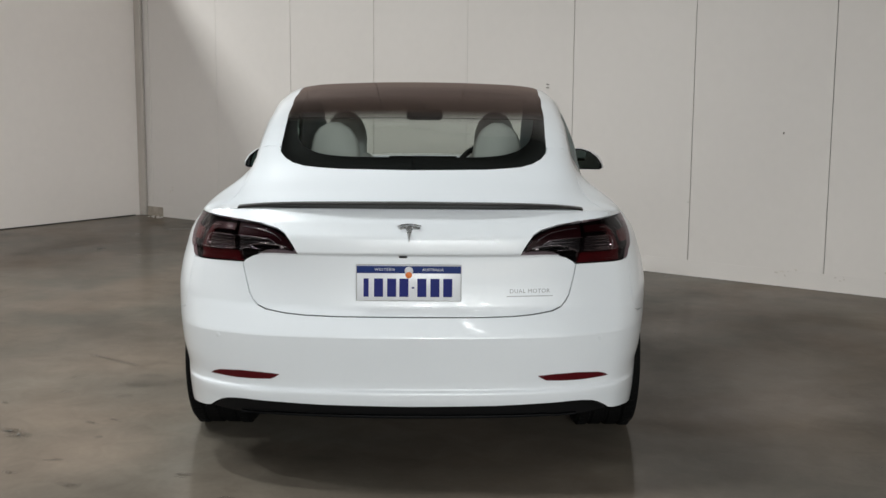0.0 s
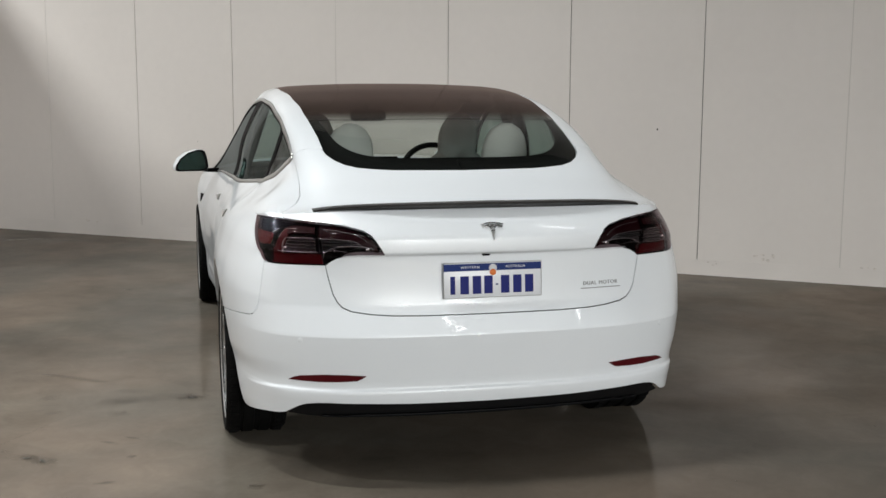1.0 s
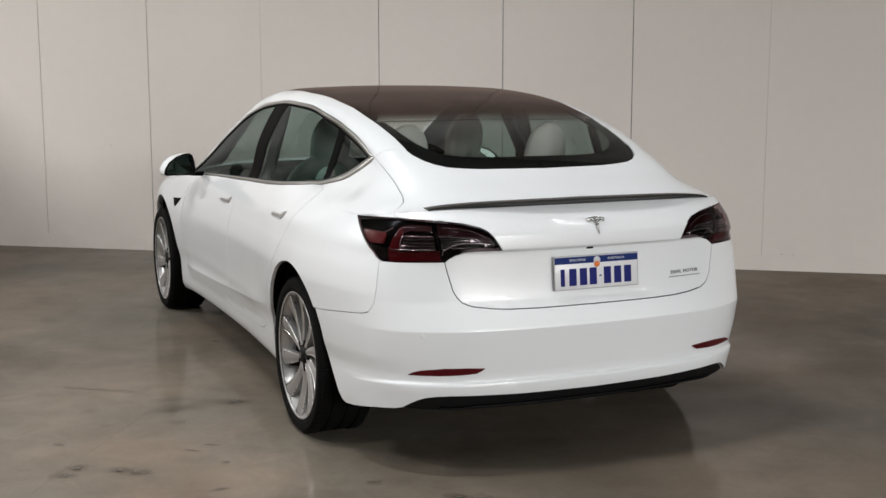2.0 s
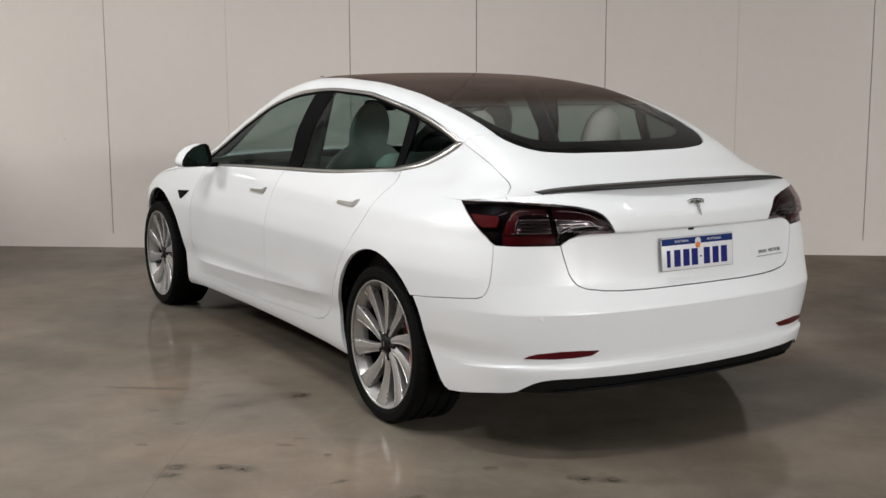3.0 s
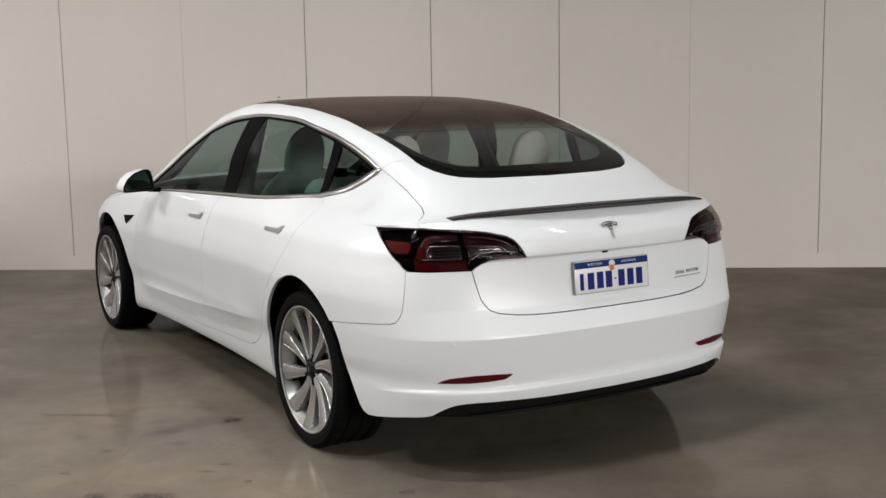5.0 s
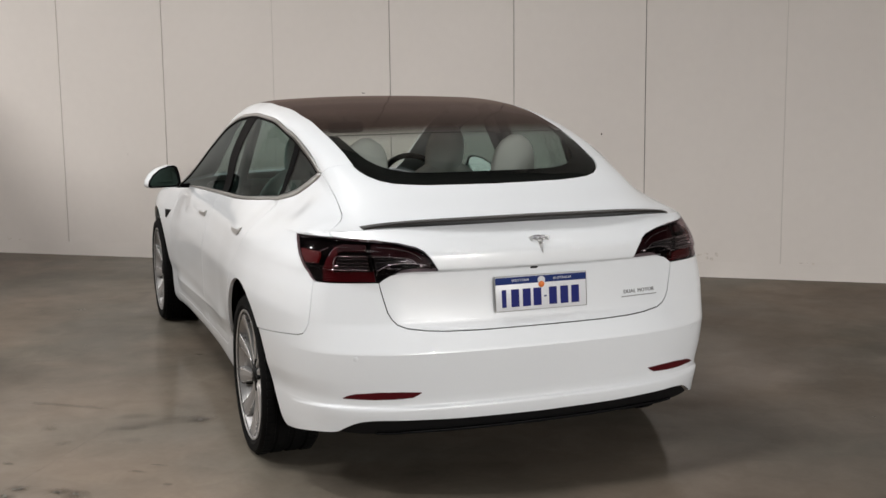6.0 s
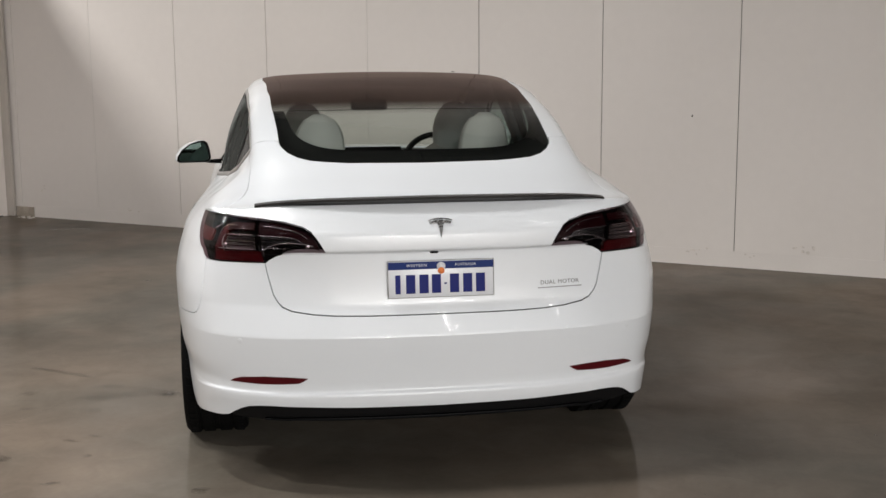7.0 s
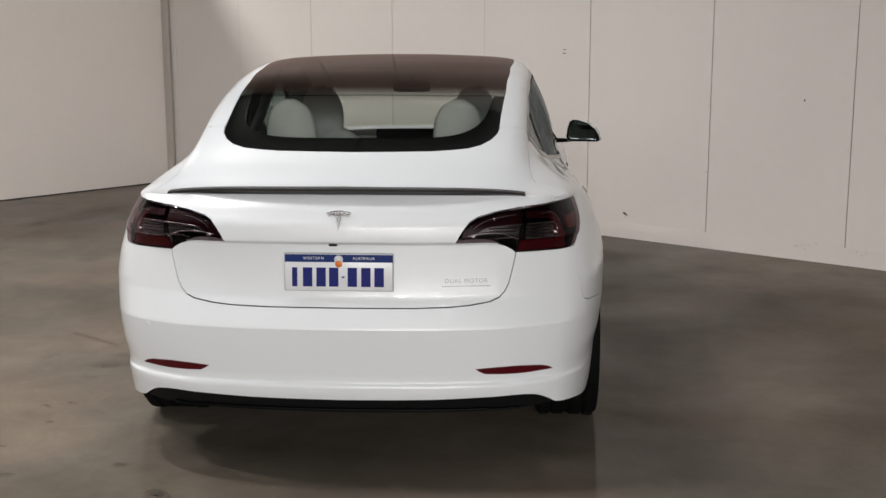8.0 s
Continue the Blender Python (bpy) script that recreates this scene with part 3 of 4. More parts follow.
marks("floor_smears", smear, soft("dull_floor_smear", (.1, .086, .069), .075), "dull wiped smears on the concrete", "floor smears")
line = smooth_line([(-2.3, .0), (-1.85, .74), (-1.64, 1.07), (-1.42, 1.41), (-1.245, 1.64)], 10)
bm = bmesh.new()
rows = [[bm.verts.new((x - .0006 + rng.uniform(-.0006, .0006), y, .0008)), bm.verts.new((x + .0008, y - .0006, .0008))] for x, y in line]
for p, q in zip(rows, rows[1:]):
    bm.faces.new((p[0], p[1], q[1], q[0]))
marks("floor_crack", bm, soft("crack_grey", (.05, .044, .037), .45), "fine dark crack in the concrete floor", "floor crack")
# wall: scuffs and small dark marks
on_wall = hall @ Matrix(((1, 0, 0, 0), (0, 0, -1, 0), (0, 1, 0, 0), (0, 0, 0, 1)))
scuffs, ticks = bmesh.new(), bmesh.new()
for x, z, r, n in ((2.70, .165, .012, 5), (1.91, .128, .01, 5), (-4.6, .28, .014, 3), (3.4, .12, .008, 4), (2.3, .11, .006, 4), (-3.4, .13, .008, 3), (.2, .12, .006, 3)):
    for k in range(n):
        blob(scuffs, x + rng.gauss(0, .05), z + rng.gauss(0, .018), r * rng.uniform(.4, 1), rng, rng.uniform(1, 2.4), rng.uniform(-.3, .3), .004, on_wall)
for x, z, r, w in ((-.03, 1.405, .004, 3.0), (-.03, 1.378, .004, 3.0), (.54, .19, .01, 1.3), (.556, .18, .006, 1.2), (1.895, 1.08, .006, 1.2), (1.2, .55, .003, 1.5), (-2.2, .9, .003, 1.2)):
    blob(ticks, x, z, r, rng, w, 0, .005, on_wall)
marks("wall_scuffs", scuffs, SCUFF, "brown scuffs low on the pale panel wall", "wall scuffs")
marks("wall_ticks", ticks, STAIN, "small dark marks on the pale panel wall", "wall marks")
grit = bmesh.new()
for k in range(14):
    box(grit, (rng.uniform(.01, .03), rng.uniform(.008, .02), rng.uniform(.006, .014)), (-4.74 + rng.gauss(0, .05), -.08 + rng.uniform(-.04, .03), .005), (0, 0, rng.uniform(0, 90)))
g = marks("floor_grit", grit, SCUFF, "small brown crumbs in the corner of the floor", "floor grit")
g.matrix_world = hall


def batten(i, j, share):
    """A twin-tube ceiling batten and its light."""
    ob = thing("ceiling_lamp", "long white twin-tube batten lamp under the ceiling", "ceiling lamp", group="rows of ceiling lamps")
    part("housing", block((1.06, .14, .05), (0, 0, .035), bevel=.012), STEEL, ob)
    for k in (-.045, .045):
        part("tube", tube([(-.48, k, 0), (.48, k, 0)], .014, 10), TUBE, ob)
    ob.matrix_world = hall @ pose(i, j, HEIGHT - .071)
    lamp = bpy.data.lights.new("batten_light", "AREA")
    lamp.shape, lamp.size, lamp.size_y, lamp.energy, lamp.color = "RECTANGLE", 1.0, .07, LAMP_POWER * share, LAMP_COLOR
    light = new("batten_light", lamp)
    light.matrix_world = hall @ pose(i, j, HEIGHT - .1)


TUBE = lamp_face("lamp_tube", (1, .95, .88), 6)
ROWS = ((-3.8, ((-7.0, 1.45),)), (-4.2, ((.0, .28),)), (-5.0, ((-7.0, 1.45),)), (-6.0, ((-2.5, .14),)), (-6.2, ((.5, .5),)), (-8.0, ((-1.5, .63), (1.5, .04), (3.0, .04))), (-10.0, ((1.5, .04), (3.0, .04))),
        *((j, tuple((i, .03) for i in (5.5, 8, 10.5))) for j in (-5, -7.5, -10)),
        *((j, tuple((i, .7) for i in (20, 22, 24))) for j in (-9, -12, -15)), *((j, tuple((i, 7.7) for i in (14, 17, 20, 23))) for j in (-20, -24)))
for j, row in ROWS:
    for i, share in row:
        batten(i, j, share)


# ---- the car ----
car = thing("car", "glossy white four-door saloon with a dark glass roof", "car")
REAR_Y, FRONT_Y, AXLE_Z, ARCH_R = .925, 3.79, .33, .375


def top_z(s):
    """The height of the belt at an arc length."""
    z = np.full(np.shape(s), .93)
    for _ in range(6):
        z = belt(low(s, z)[..., 1])
    return z


def side(points):
    """Outline points of (y, z) on the side of the body; z None: the belt."""
    return [(float(s_at_y(y)), float(top_z(s_at_y(y))) if z is None else z) for y, z in points]


def top_run(s0, s1, n):
    s = np.linspace(s0, s1, n)
    return list(zip(s.tolist(), top_z(s).tolist()))


def arch(yc, a0, a1, n=22, r=ARCH_R):
    return [(yc + r * math.cos(radians(a)), AXLE_Z + r * math.sin(radians(a))) for a in np.linspace(a0, a1, n)]


def both(build):
    for flip in (False, True):
        build(lambda pts, surf: other(pts, surf) if flip else list(pts), flip)


CREASE_LINES = [k * .005 + .0012 for k in range(67, 92)]
REAR_LINES = [.335, .339, .343, .347, .35, .354, .358, .362, .366, .372, .534, .541, .547, .55, .552, .554, .557, .562, .568, .575, .585, .812, .82, .824, .828, .832, .836, .842, .852]
LID_SEAM = [(0, .6205), (.243, .6205), (.36, .623), (.43, .628), (.5, .638), (.535, .651), (.554, .669), (.569, .692), (.583, .734), (.593, .766), (.6, .794)]
LAMP_LOW_IN = [(.606, .795), (.585, .806), (.56, .8185), (.53, .826), (.48, .83), (.382, .829)]
LAMP_TOP_IN = [(.382, .829), (.396, .852), (.412, .876), (.432, .899), (.46, .914), (.53, .929), (.636, .9375)]
LAMP_TOP_OUT = [(.636, .9375), (.73, .9425), (.83, .945), (.96, .942), (1.085, .937)]
LAMP_LOW_OUT = [(1.085, .937), (1.035, .907), (.98, .871), (.935, .842), (.9, .819), (.884, .806), (.868, .7975), (.848, .795), (.78, .794), (.606, .795)]
QUARTER_SEAM = [(.868, .796), (.866, .745), (.867, .692), (.873, .65), (.884, .626), (.9, .61), (.927, .602), (1.05, .59), (1.16, .578)]
mirror_pts = lambda pts: [(-a, b) for a, b in pts[::-1]]

# tail: bumper, diffuser, boot lid
a_up = math.degrees(math.asin((.567 - AXLE_Z) / ARCH_R))
DIFF_TOP = [(0, .3045), (.3, .307), (.448, .311), (.585, .313), (.63, .311), (.671, .306), (.7, .297), (.735, .281), (.765, .266)]
half = LID_SEAM + LAMP_LOW_OUT[::-1][0:3] + QUARTER_SEAM + [(1.263, .568), (1.236, .52), (1.22, .478), (1.203, .389), (1.161, .309), (1.138, .262), (1.118, .237), (1.094, .227), (1.035, .231), (.899, .25), (.8, .26)] + DIFF_TOP[::-1]
bumper = panel("rear_bumper", car, [(low, half[:-1] + [(0, .3045)] + mirror_pts(half[1:-1]), .03, .02, REAR_LINES)], PAINT)
half = [(0, .301)] + [(a, b - .004) for a, b in DIFF_TOP[1:]] + [(.765, .258), (.68, .252), (.55, .249), (0, .246)]
panel("rear_diffuser", car, [(low, half + mirror_pts(half[1:-1]), .04, .02, ())], PLASTIC, offset=-.012, label="black plastic rear diffuser")
for k in (.256,):
    line = np.array([(s, k + .004 * (abs(s) < .5)) for s in np.linspace(-.62, .62, 40)])
    ribbon("diffuser_rib", car, low, line, line + (0, .006), PLASTIC, -.012, .008)
half = LID_SEAM + LAMP_LOW_IN[1:] + LAMP_TOP_IN[1:] + LAMP_TOP_OUT[1:3] + top_run(.849, 0, 24)
lid = panel("boot_lid", car, [(low, half + mirror_pts(half[1:-1]), .03, .02, REAR_LINES)], PAINT)

GLASS_FOOT = [(0.437, 5), (0.441, 4.493), (0.448, 3.996), (0.457, 3.74), (0.467, 3.55), (0.489, 3.411), (0.526, 3.307), (0.573, 3.241), (0.625, 3.22)]
ROOF_EDGE = [(0.625, 3.22), (0.729, 3.245), (0.822, 3.237), (0.942, 3.227), (1.176, 3.198), (1.414, 3.102), (1.74, 2.95), (2.0, 2.94), (2.3, 2.94), (2.7, 2.95), (3.0, 2.96), (3.3, 2.96), (3.45, 2.95)]
QSEAM = [(0.697, 2.38), (0.581, 2.317), (0.468, 2.249), (0.405, 2.176), (0.342, 2.08), (0.3, 1.951), (0.265, 1.82), (0.21, 1.45), (0.165, 1.05), (0.13, 0.6), (0.102, 0.0)]
half = GLASS_FOOT + QSEAM + [(.1, .3), (.1, 1.5), (.1, 3), (.1, 4), (.1, 5)]
panel("boot_deck", lid, [(high, half + [(a, 10 - b) for a, b in half[1:-1]][::-1], .03, .25, ())], PAINT, gap=.0028)

# sides
CHROME_TOP = smooth_line([(3.3, 0.1), (3.2, 0.5), (3.08, 0.95), (2.9, 1.33), (2.7, 1.58), (2.42, 1.83), (2.129, 2.0), (1.9, 2.1), (1.58, 2.242), (1.333, 2.447), (1.106, 2.583), (0.882, 2.584), (0.697, 2.38)], 4)
CHROME_LOW = smooth_line([(0.697, 2.38), (0.76, 1.756), (0.829, 1.293), (0.893, 0.87), (0.973, 0.446), (1.07, 0.069), (1.135, 0.0), (1.185, 0.0), (1.263, 0.006), (1.606, 0.0), (2.16, 0), (2.94, 0), (3.3, 0)], 4)
CHROME_LOW[:, 1] = np.maximum(CHROME_LOW[:, 1], 0)
GLASS_TOP = smooth_line([(3.16, 0.25), (3.05, 0.62), (2.95, 0.95), (2.8, 1.27), (2.68, 1.45), (2.39, 1.69), (2.09, 1.83), (1.907, 1.92), (1.558, 2.027), (1.314, 2.165), (1.093, 2.245), (0.888, 2.257), (0.766, 2.163)], 4)
GLASS_LOW = smooth_line([(0.766, 2.163), (0.803, 1.907), (0.85, 1.552), (0.923, 1.092), (1.0, 0.589), (1.104, 0.253), (1.155, 0.213), (1.198, 0.196), (1.382, 0.129), (1.607, 0.104), (2.17, 0.085), (2.92, 0.075), (3.16, 0.075)], 4)
DOOR_REAR = [(1.018, None), (.996, .97), (.987, .955), (1.0, .926), (1.021, .86), (1.072, .786), (1.155, .695), (1.244, .602), (1.31, .515), (1.362, .433), (1.398, .388), (1.445, .348), (1.505, .318), (1.58, .301)]
DOOR_FOOT = [(1.58, .301), (1.9, .284), (2.22, .27), (2.7, .264), (3.252, .26)]
DOOR_GAP = [(2.09, None), (2.113, .92), (2.14, .776), (2.165, .62), (2.195, .45), (2.22, .27)]
DOOR_FRONT = [(3.12, None), (3.158, .841), (3.208, .756), (3.245, .62), (3.259, .448), (3.256, .35), (3.252, .26)]


def flank(turn, flip):
    p_ = lambda name, pieces, mat, **k: panel(name, car, pieces, mat, **k)
    on = lambda pts: [*turn(pts, low)]
    up = lambda pts: [*turn(pts, high)]
    run = side(arch(REAR_Y, 180 - a_up, -21, 30))
    foot = side([(1.5, .2), (2.3, .2), (3.2, .2)]) + side(arch(FRONT_Y, 201, 190, 4, .397)) + side(DOOR_FOOT[::-1])
    quarter = [(a, b + .001) for a, b in top_run(.853, .853, 1)] + LAMP_TOP_OUT[2:] + LAMP_LOW_OUT[1:7] + QUARTER_SEAM[1:] + run + foot + side(DOOR_REAR[::-1][1:]) + [(a, b + .001) for a, b in top_run(float(s_at_y(1.018)), .853, 16)[1:-1]]
    corner = [tuple(q) for q in CHROME_LOW if 1.042 < q[0] < 1.13]
    pillar = QSEAM[::-1] + [tuple(q) for q in CHROME_LOW if q[0] < 1.028] + [(1.034, .21), (1.016, -.007)] + [(g, -.007) for g in np.linspace(.98, .15, 14)]
    body = p_("quarter_panel", [(low, on(quarter), .03, .025, ()), (high, up(pillar), .03, .25, ())], PAINT, gap=.001)
    seam = resample(QSEAM, 40)
    ribbon("boot_seal", car, high, up(seam + (.006, .05)), up(seam - (.006, .05)), SHUT, -.013, 0)
    rear = side(DOOR_REAR) + side(DOOR_FOOT[1:3]) + side(DOOR_GAP[::-1][1:]) + top_run(float(s_at_y(2.09)), float(s_at_y(1.62)), 8)[1:-1] + [(a, b + .0016) for a, b in top_run(float(s_at_y(1.6)), float(s_at_y(1.02)), 16)]
    tip = [(1.018, -.0115), (1.036, .2)] + corner + [(1.14, -.0115), (1.08, -.0115)]
    door = p_("rear_door", [(low, on(rear), .04, .025, CREASE_LINES), (high, up(tip), .03, .2, ())], PAINT)
    front = side(DOOR_GAP) + side(DOOR_FOOT[3:]) + side(DOOR_FRONT[::-1][1:]) + top_run(float(s_at_y(3.12)), float(s_at_y(2.09)), 16)[1:-1]
    door_f = p_("front_door", [(low, on(front), .04, .025, CREASE_LINES)], PAINT)
    fender = side(DOOR_FRONT) + side([(3.3, .255)]) + side(arch(FRONT_Y, 190.5, 20, 26, .397)) + side([(4.2, .45), (4.28, .5), (4.33, .57)]) + top_run(float(s_at_y(4.34)), float(s_at_y(3.12)), 16)[:-1]
    p_("front_wing", [(low, on(fender), .04, .025, ())], PAINT)
    # roof rail and windscreen pillar
    rail = ROOF_EDGE + [(3.47, 1.5), (3.45, .0), (3.3, 0.0)] + [tuple(q) for q in CHROME_TOP]
    p_("roof_rail", [(high, up(rail), .05, .25, ())], PAINT, gap=0)
    n = 90
    a, b = resample(CHROME_TOP, n), resample(GLASS_TOP, n)
    t = (a * .3 + b * .7)
    ribbon("window_trim", car, high, up(a), up(t), CHROME, .002, .004, "satin chrome window surround")
    ribbon("window_seal", car, high, up(t), up(b), GLOSSBLACK, .001, .002)
    a, b = resample(CHROME_LOW, n), resample(GLASS_LOW, n)
    t = (a * .12 + b * .88)
    ribbon("window_trim", car, high, up(a), up(t), CHROME, .002, .006, "satin chrome window surround")
    ribbon("window_seal", car, high, up(t), up(b), GLOSSBLACK, .001, .002)
    # panes
    gt, gl = GLASS_TOP.tolist(), GLASS_LOW.tolist()
    cut = lambda line, lo, hi: [tuple(q) for q in line if lo < q[0] < hi]
    fpane = [(1.998, 1.875), (2.083, 0.087)] + cut(gl, 2.1, 3.2) + cut(gt, 2.02, 3.2)
    rpane = [(1.129, 2.233), (1.125, 0.241)] + cut(gl, 1.14, 1.91) + [(1.927, .095), (1.792, 1.965)] + cut(gt, 1.14, 1.78)
    qpane = [(1.052, 2.237), (1.062, 0.363)] + cut(gl, .7, 1.05)[::-1] + cut(gt, .7, 1.045)[::-1]
    bpost = [(1.995, 1.875), (2.08, 0.087), (1.93, 0.095), (1.795, 1.965)]
    dpost = [(1.127, 2.232), (1.122, 0.243), (1.065, 0.355), (1.055, 2.236)]
    panel("door_glass", door_f, [(high, up(fpane), .06, .25, ())], SIDEGLASS, depth=.004, gap=0, offset=-.003, label="green-tinted window glass")
    panel("door_glass", door, [(high, up(rpane), .06, .25, ())], SIDEGLASS, depth=.004, gap=0, offset=-.003, label="green-tinted window glass")
    panel("quarter_glass", body, [(high, up(qpane), .06, .25, ())], QUARTERGLASS, depth=.004, gap=0, offset=-.003, label="green-tinted window glass")
    p_("centre_pillar", [(high, up(bpost), .04, .25, ())], GLOSSBLACK, depth=.01, gap=0, offset=-.001, label="gloss black door pillar")
    p_("pane_divider", [(high, up(dpost), .04, .25, ())], GLOSSBLACK, depth=.01, gap=0, offset=-.001)
    # handles: a flush blade with a thumb pad, in a shallow recess
    for d, y0, z0 in ((door, 1.148, .865), (door_f, 2.216, .831)):
        blade = side([(y0 + .205, z0 - .015), (y0 + .2, z0 - .002), (y0 + .05, z0 + .002), (y0 + .02, z0 + .016), (y0, z0 + .017), (y0 + .012, z0 - .004), (y0 + .03, z0 - .016)])
        panel("door_handle", d, [(low, on(blade), .02, .02, ())], CHROME, depth=.006, offset=.0045, gap=0, label="flush satin chrome door handle")
    vent = side([(3.446, .74), (3.276, .751), (3.3, .736), (3.38, .694), (3.4, .697)])
    p_("wing_marker", [(low, on(vent), .03, .02, ())], GLOSSBLACK, depth=.004, offset=.003, gap=0, label="black wedge-shaped side camera and marker")


both(flank)

# nose and bonnet
s_f = float(s_at_y(4.34))
half = [(ARC_END, float(top_z(ARC_END)))] + top_run(ARC_END - .02, s_f, 14) + side([(4.33, .57), (4.28, .5), (4.2, .45)]) + side(arch(FRONT_Y, 19.5, -20, 8, .397)) + [(s_f + .3, .2), (ARC_END, .2)]
for flip in (False, True):
    panel("front_bumper", car, [(low, other(half, low) if flip else half, .05, .04, ())], PAINT, gap=.0005)
half = [(4.655, 5)] + [(4.655, v) for v in (4, 3, 2, 1, .02)] + [(g, .02) for g in np.linspace(4.5, 3.48, 10)] + [(3.49, 1.5), (3.48, 3), (3.48, 5)]
panel("bonnet", car, [(high, half + [(a, 10 - b) for a, b in half[1:-1]][::-1], .06, .3, ())], PAINT)

# glass: rear window, roof, windscreen
def across(edge_low, edge_high, lo, hi):
    e = curve(*ROOF_EDGE)
    left = [(g, float(e(g))) for g in np.linspace(lo, hi, 16)]
    return edge_low + left + edge_high


foot = GLASS_FOOT[1:-1]
half = across([(.437, 5)] + foot, [(.94, 5)], .625, .94)
full = lambda h: h + [(a, 10 - b) for a, b in h[1:-1]][::-1]
rear_window = panel("rear_window", car, [(high, full(half), .05, .3, ())], REARGLASS, depth=.004, gap=.001, label="lightly tinted rear window glass")
half = across([(.94, 5)], [(2.05, 5)], .94, 2.05)
panel("rear_roof_glass", car, [(high, full(half), .05, .3, ())], REARGLASS, depth=.004, gap=0, label="dark brown-tinted glass above the rear seats")
half = across([(2.056, 5)], [(2.42, 5)], 2.056, 2.42)
panel("roof_glass", car, [(high, full(half), .05, .3, ())], ROOFGLASS, depth=.004, gap=.001, label="dark brown-tinted roof glass")
half = across([(2.426, 5)], [(3.46, 5)], 2.426, 3.45)
panel("windscreen", car, [(high, full(half), .05, .3, ())], FRONTGLASS, depth=.004, gap=.001, label="clear laminated windscreen")
# printed black border under the rear window
outer = resample(smooth_line([(.94, 3.225), (.822, 3.237), (.729, 3.245)] + GLASS_FOOT[::-1][:-1] + [(.437, 5.02)], 4), 60)
inner = resample(smooth_line([(.94, 3.376), (.849, 3.397), (.754, 3.429), (.672, 3.475), (.61, 3.573), (.567, 3.754), (.546, 4.067), (.538, 4.513), (.537, 5.02)], 4), 60)
for flip in (False, True):
    f_ = (lambda p: np.array(other(p, high))) if flip else (lambda p: p)
    ribbon("glass_border", rear_window, high, f_(outer), f_(inner), FRIT, -.006, 0, "black printed glass border")

# dark shell behind the shut lines
half = [(0, .26), (0, .6)] + top_run(0, ARC_END, 60)[1:] + [(ARC_END, .2)] + side(arch(FRONT_Y, -20, 200, 20, .385)) + side(arch(REAR_Y, -20, 196, 20, .385)) + [(1.0, .24), (.8, .265), (.6, .262)]
for flip in (False, True):
    panel("inner_shell", car, [(low, other(half, low) if flip else half, .06, .05, ())], SHUT, depth=0, offset=-.036, gap=.0)
part("underbody", block((1.5, 3.9, .05), (0, 2.43, .215), bevel=.02), LINER, car)
part("underbody", block((1.1, .42, .04), (0, .36, .275), (-5, 0, 0), bevel=.015), LINER, car)


def spoiler():
    """A slim lip along the rear edge of the boot lid."""
    bm = bmesh.new()
    rows = []
    for x in np.linspace(-.602, .602, 61):
        f = abs(x) / .602
        y = .108 + .112 * f**2.6
        zb = float(top_z(np.array(s_at_x(abs(x))))) + .004 * (1 - f)
        h = .017 * (1 - f**6) + .003
        rows.append([bm.verts.new((x, y + a, zb + b)) for a, b in ((.0, .0), (-.026, h - .006), (-.027, h), (-.018, h + .002), (.045 * (1 - f**8) + .01, .007 + .012 * (1 - f**4)), (.055, .0))])
    for r, t in zip(rows, rows[1:]):
        for k in range(6):
            bm.faces.new((r[k], r[(k + 1) % 6], t[(k + 1) % 6], t[k]))
    bm.faces.new(rows[0])
    bm.faces.new(rows[-1])
    bmesh.ops.recalc_face_normals(bm, faces=bm.faces)
    return bm


part("boot_spoiler", spoiler(), CARBON, lid, "slim black carbon boot spoiler", smooth=False)


# ---- tail lamps ----
def seated(turn, pts, offset, surf=None):
    """Points a little inside the body surface, for bars and tubes."""
    q = np.array([*turn(pts, low)], float)
    p, n = normals_of(low, q[:, 0], q[:, 1], 2e-3, 2e-3)
    return p + n * offset


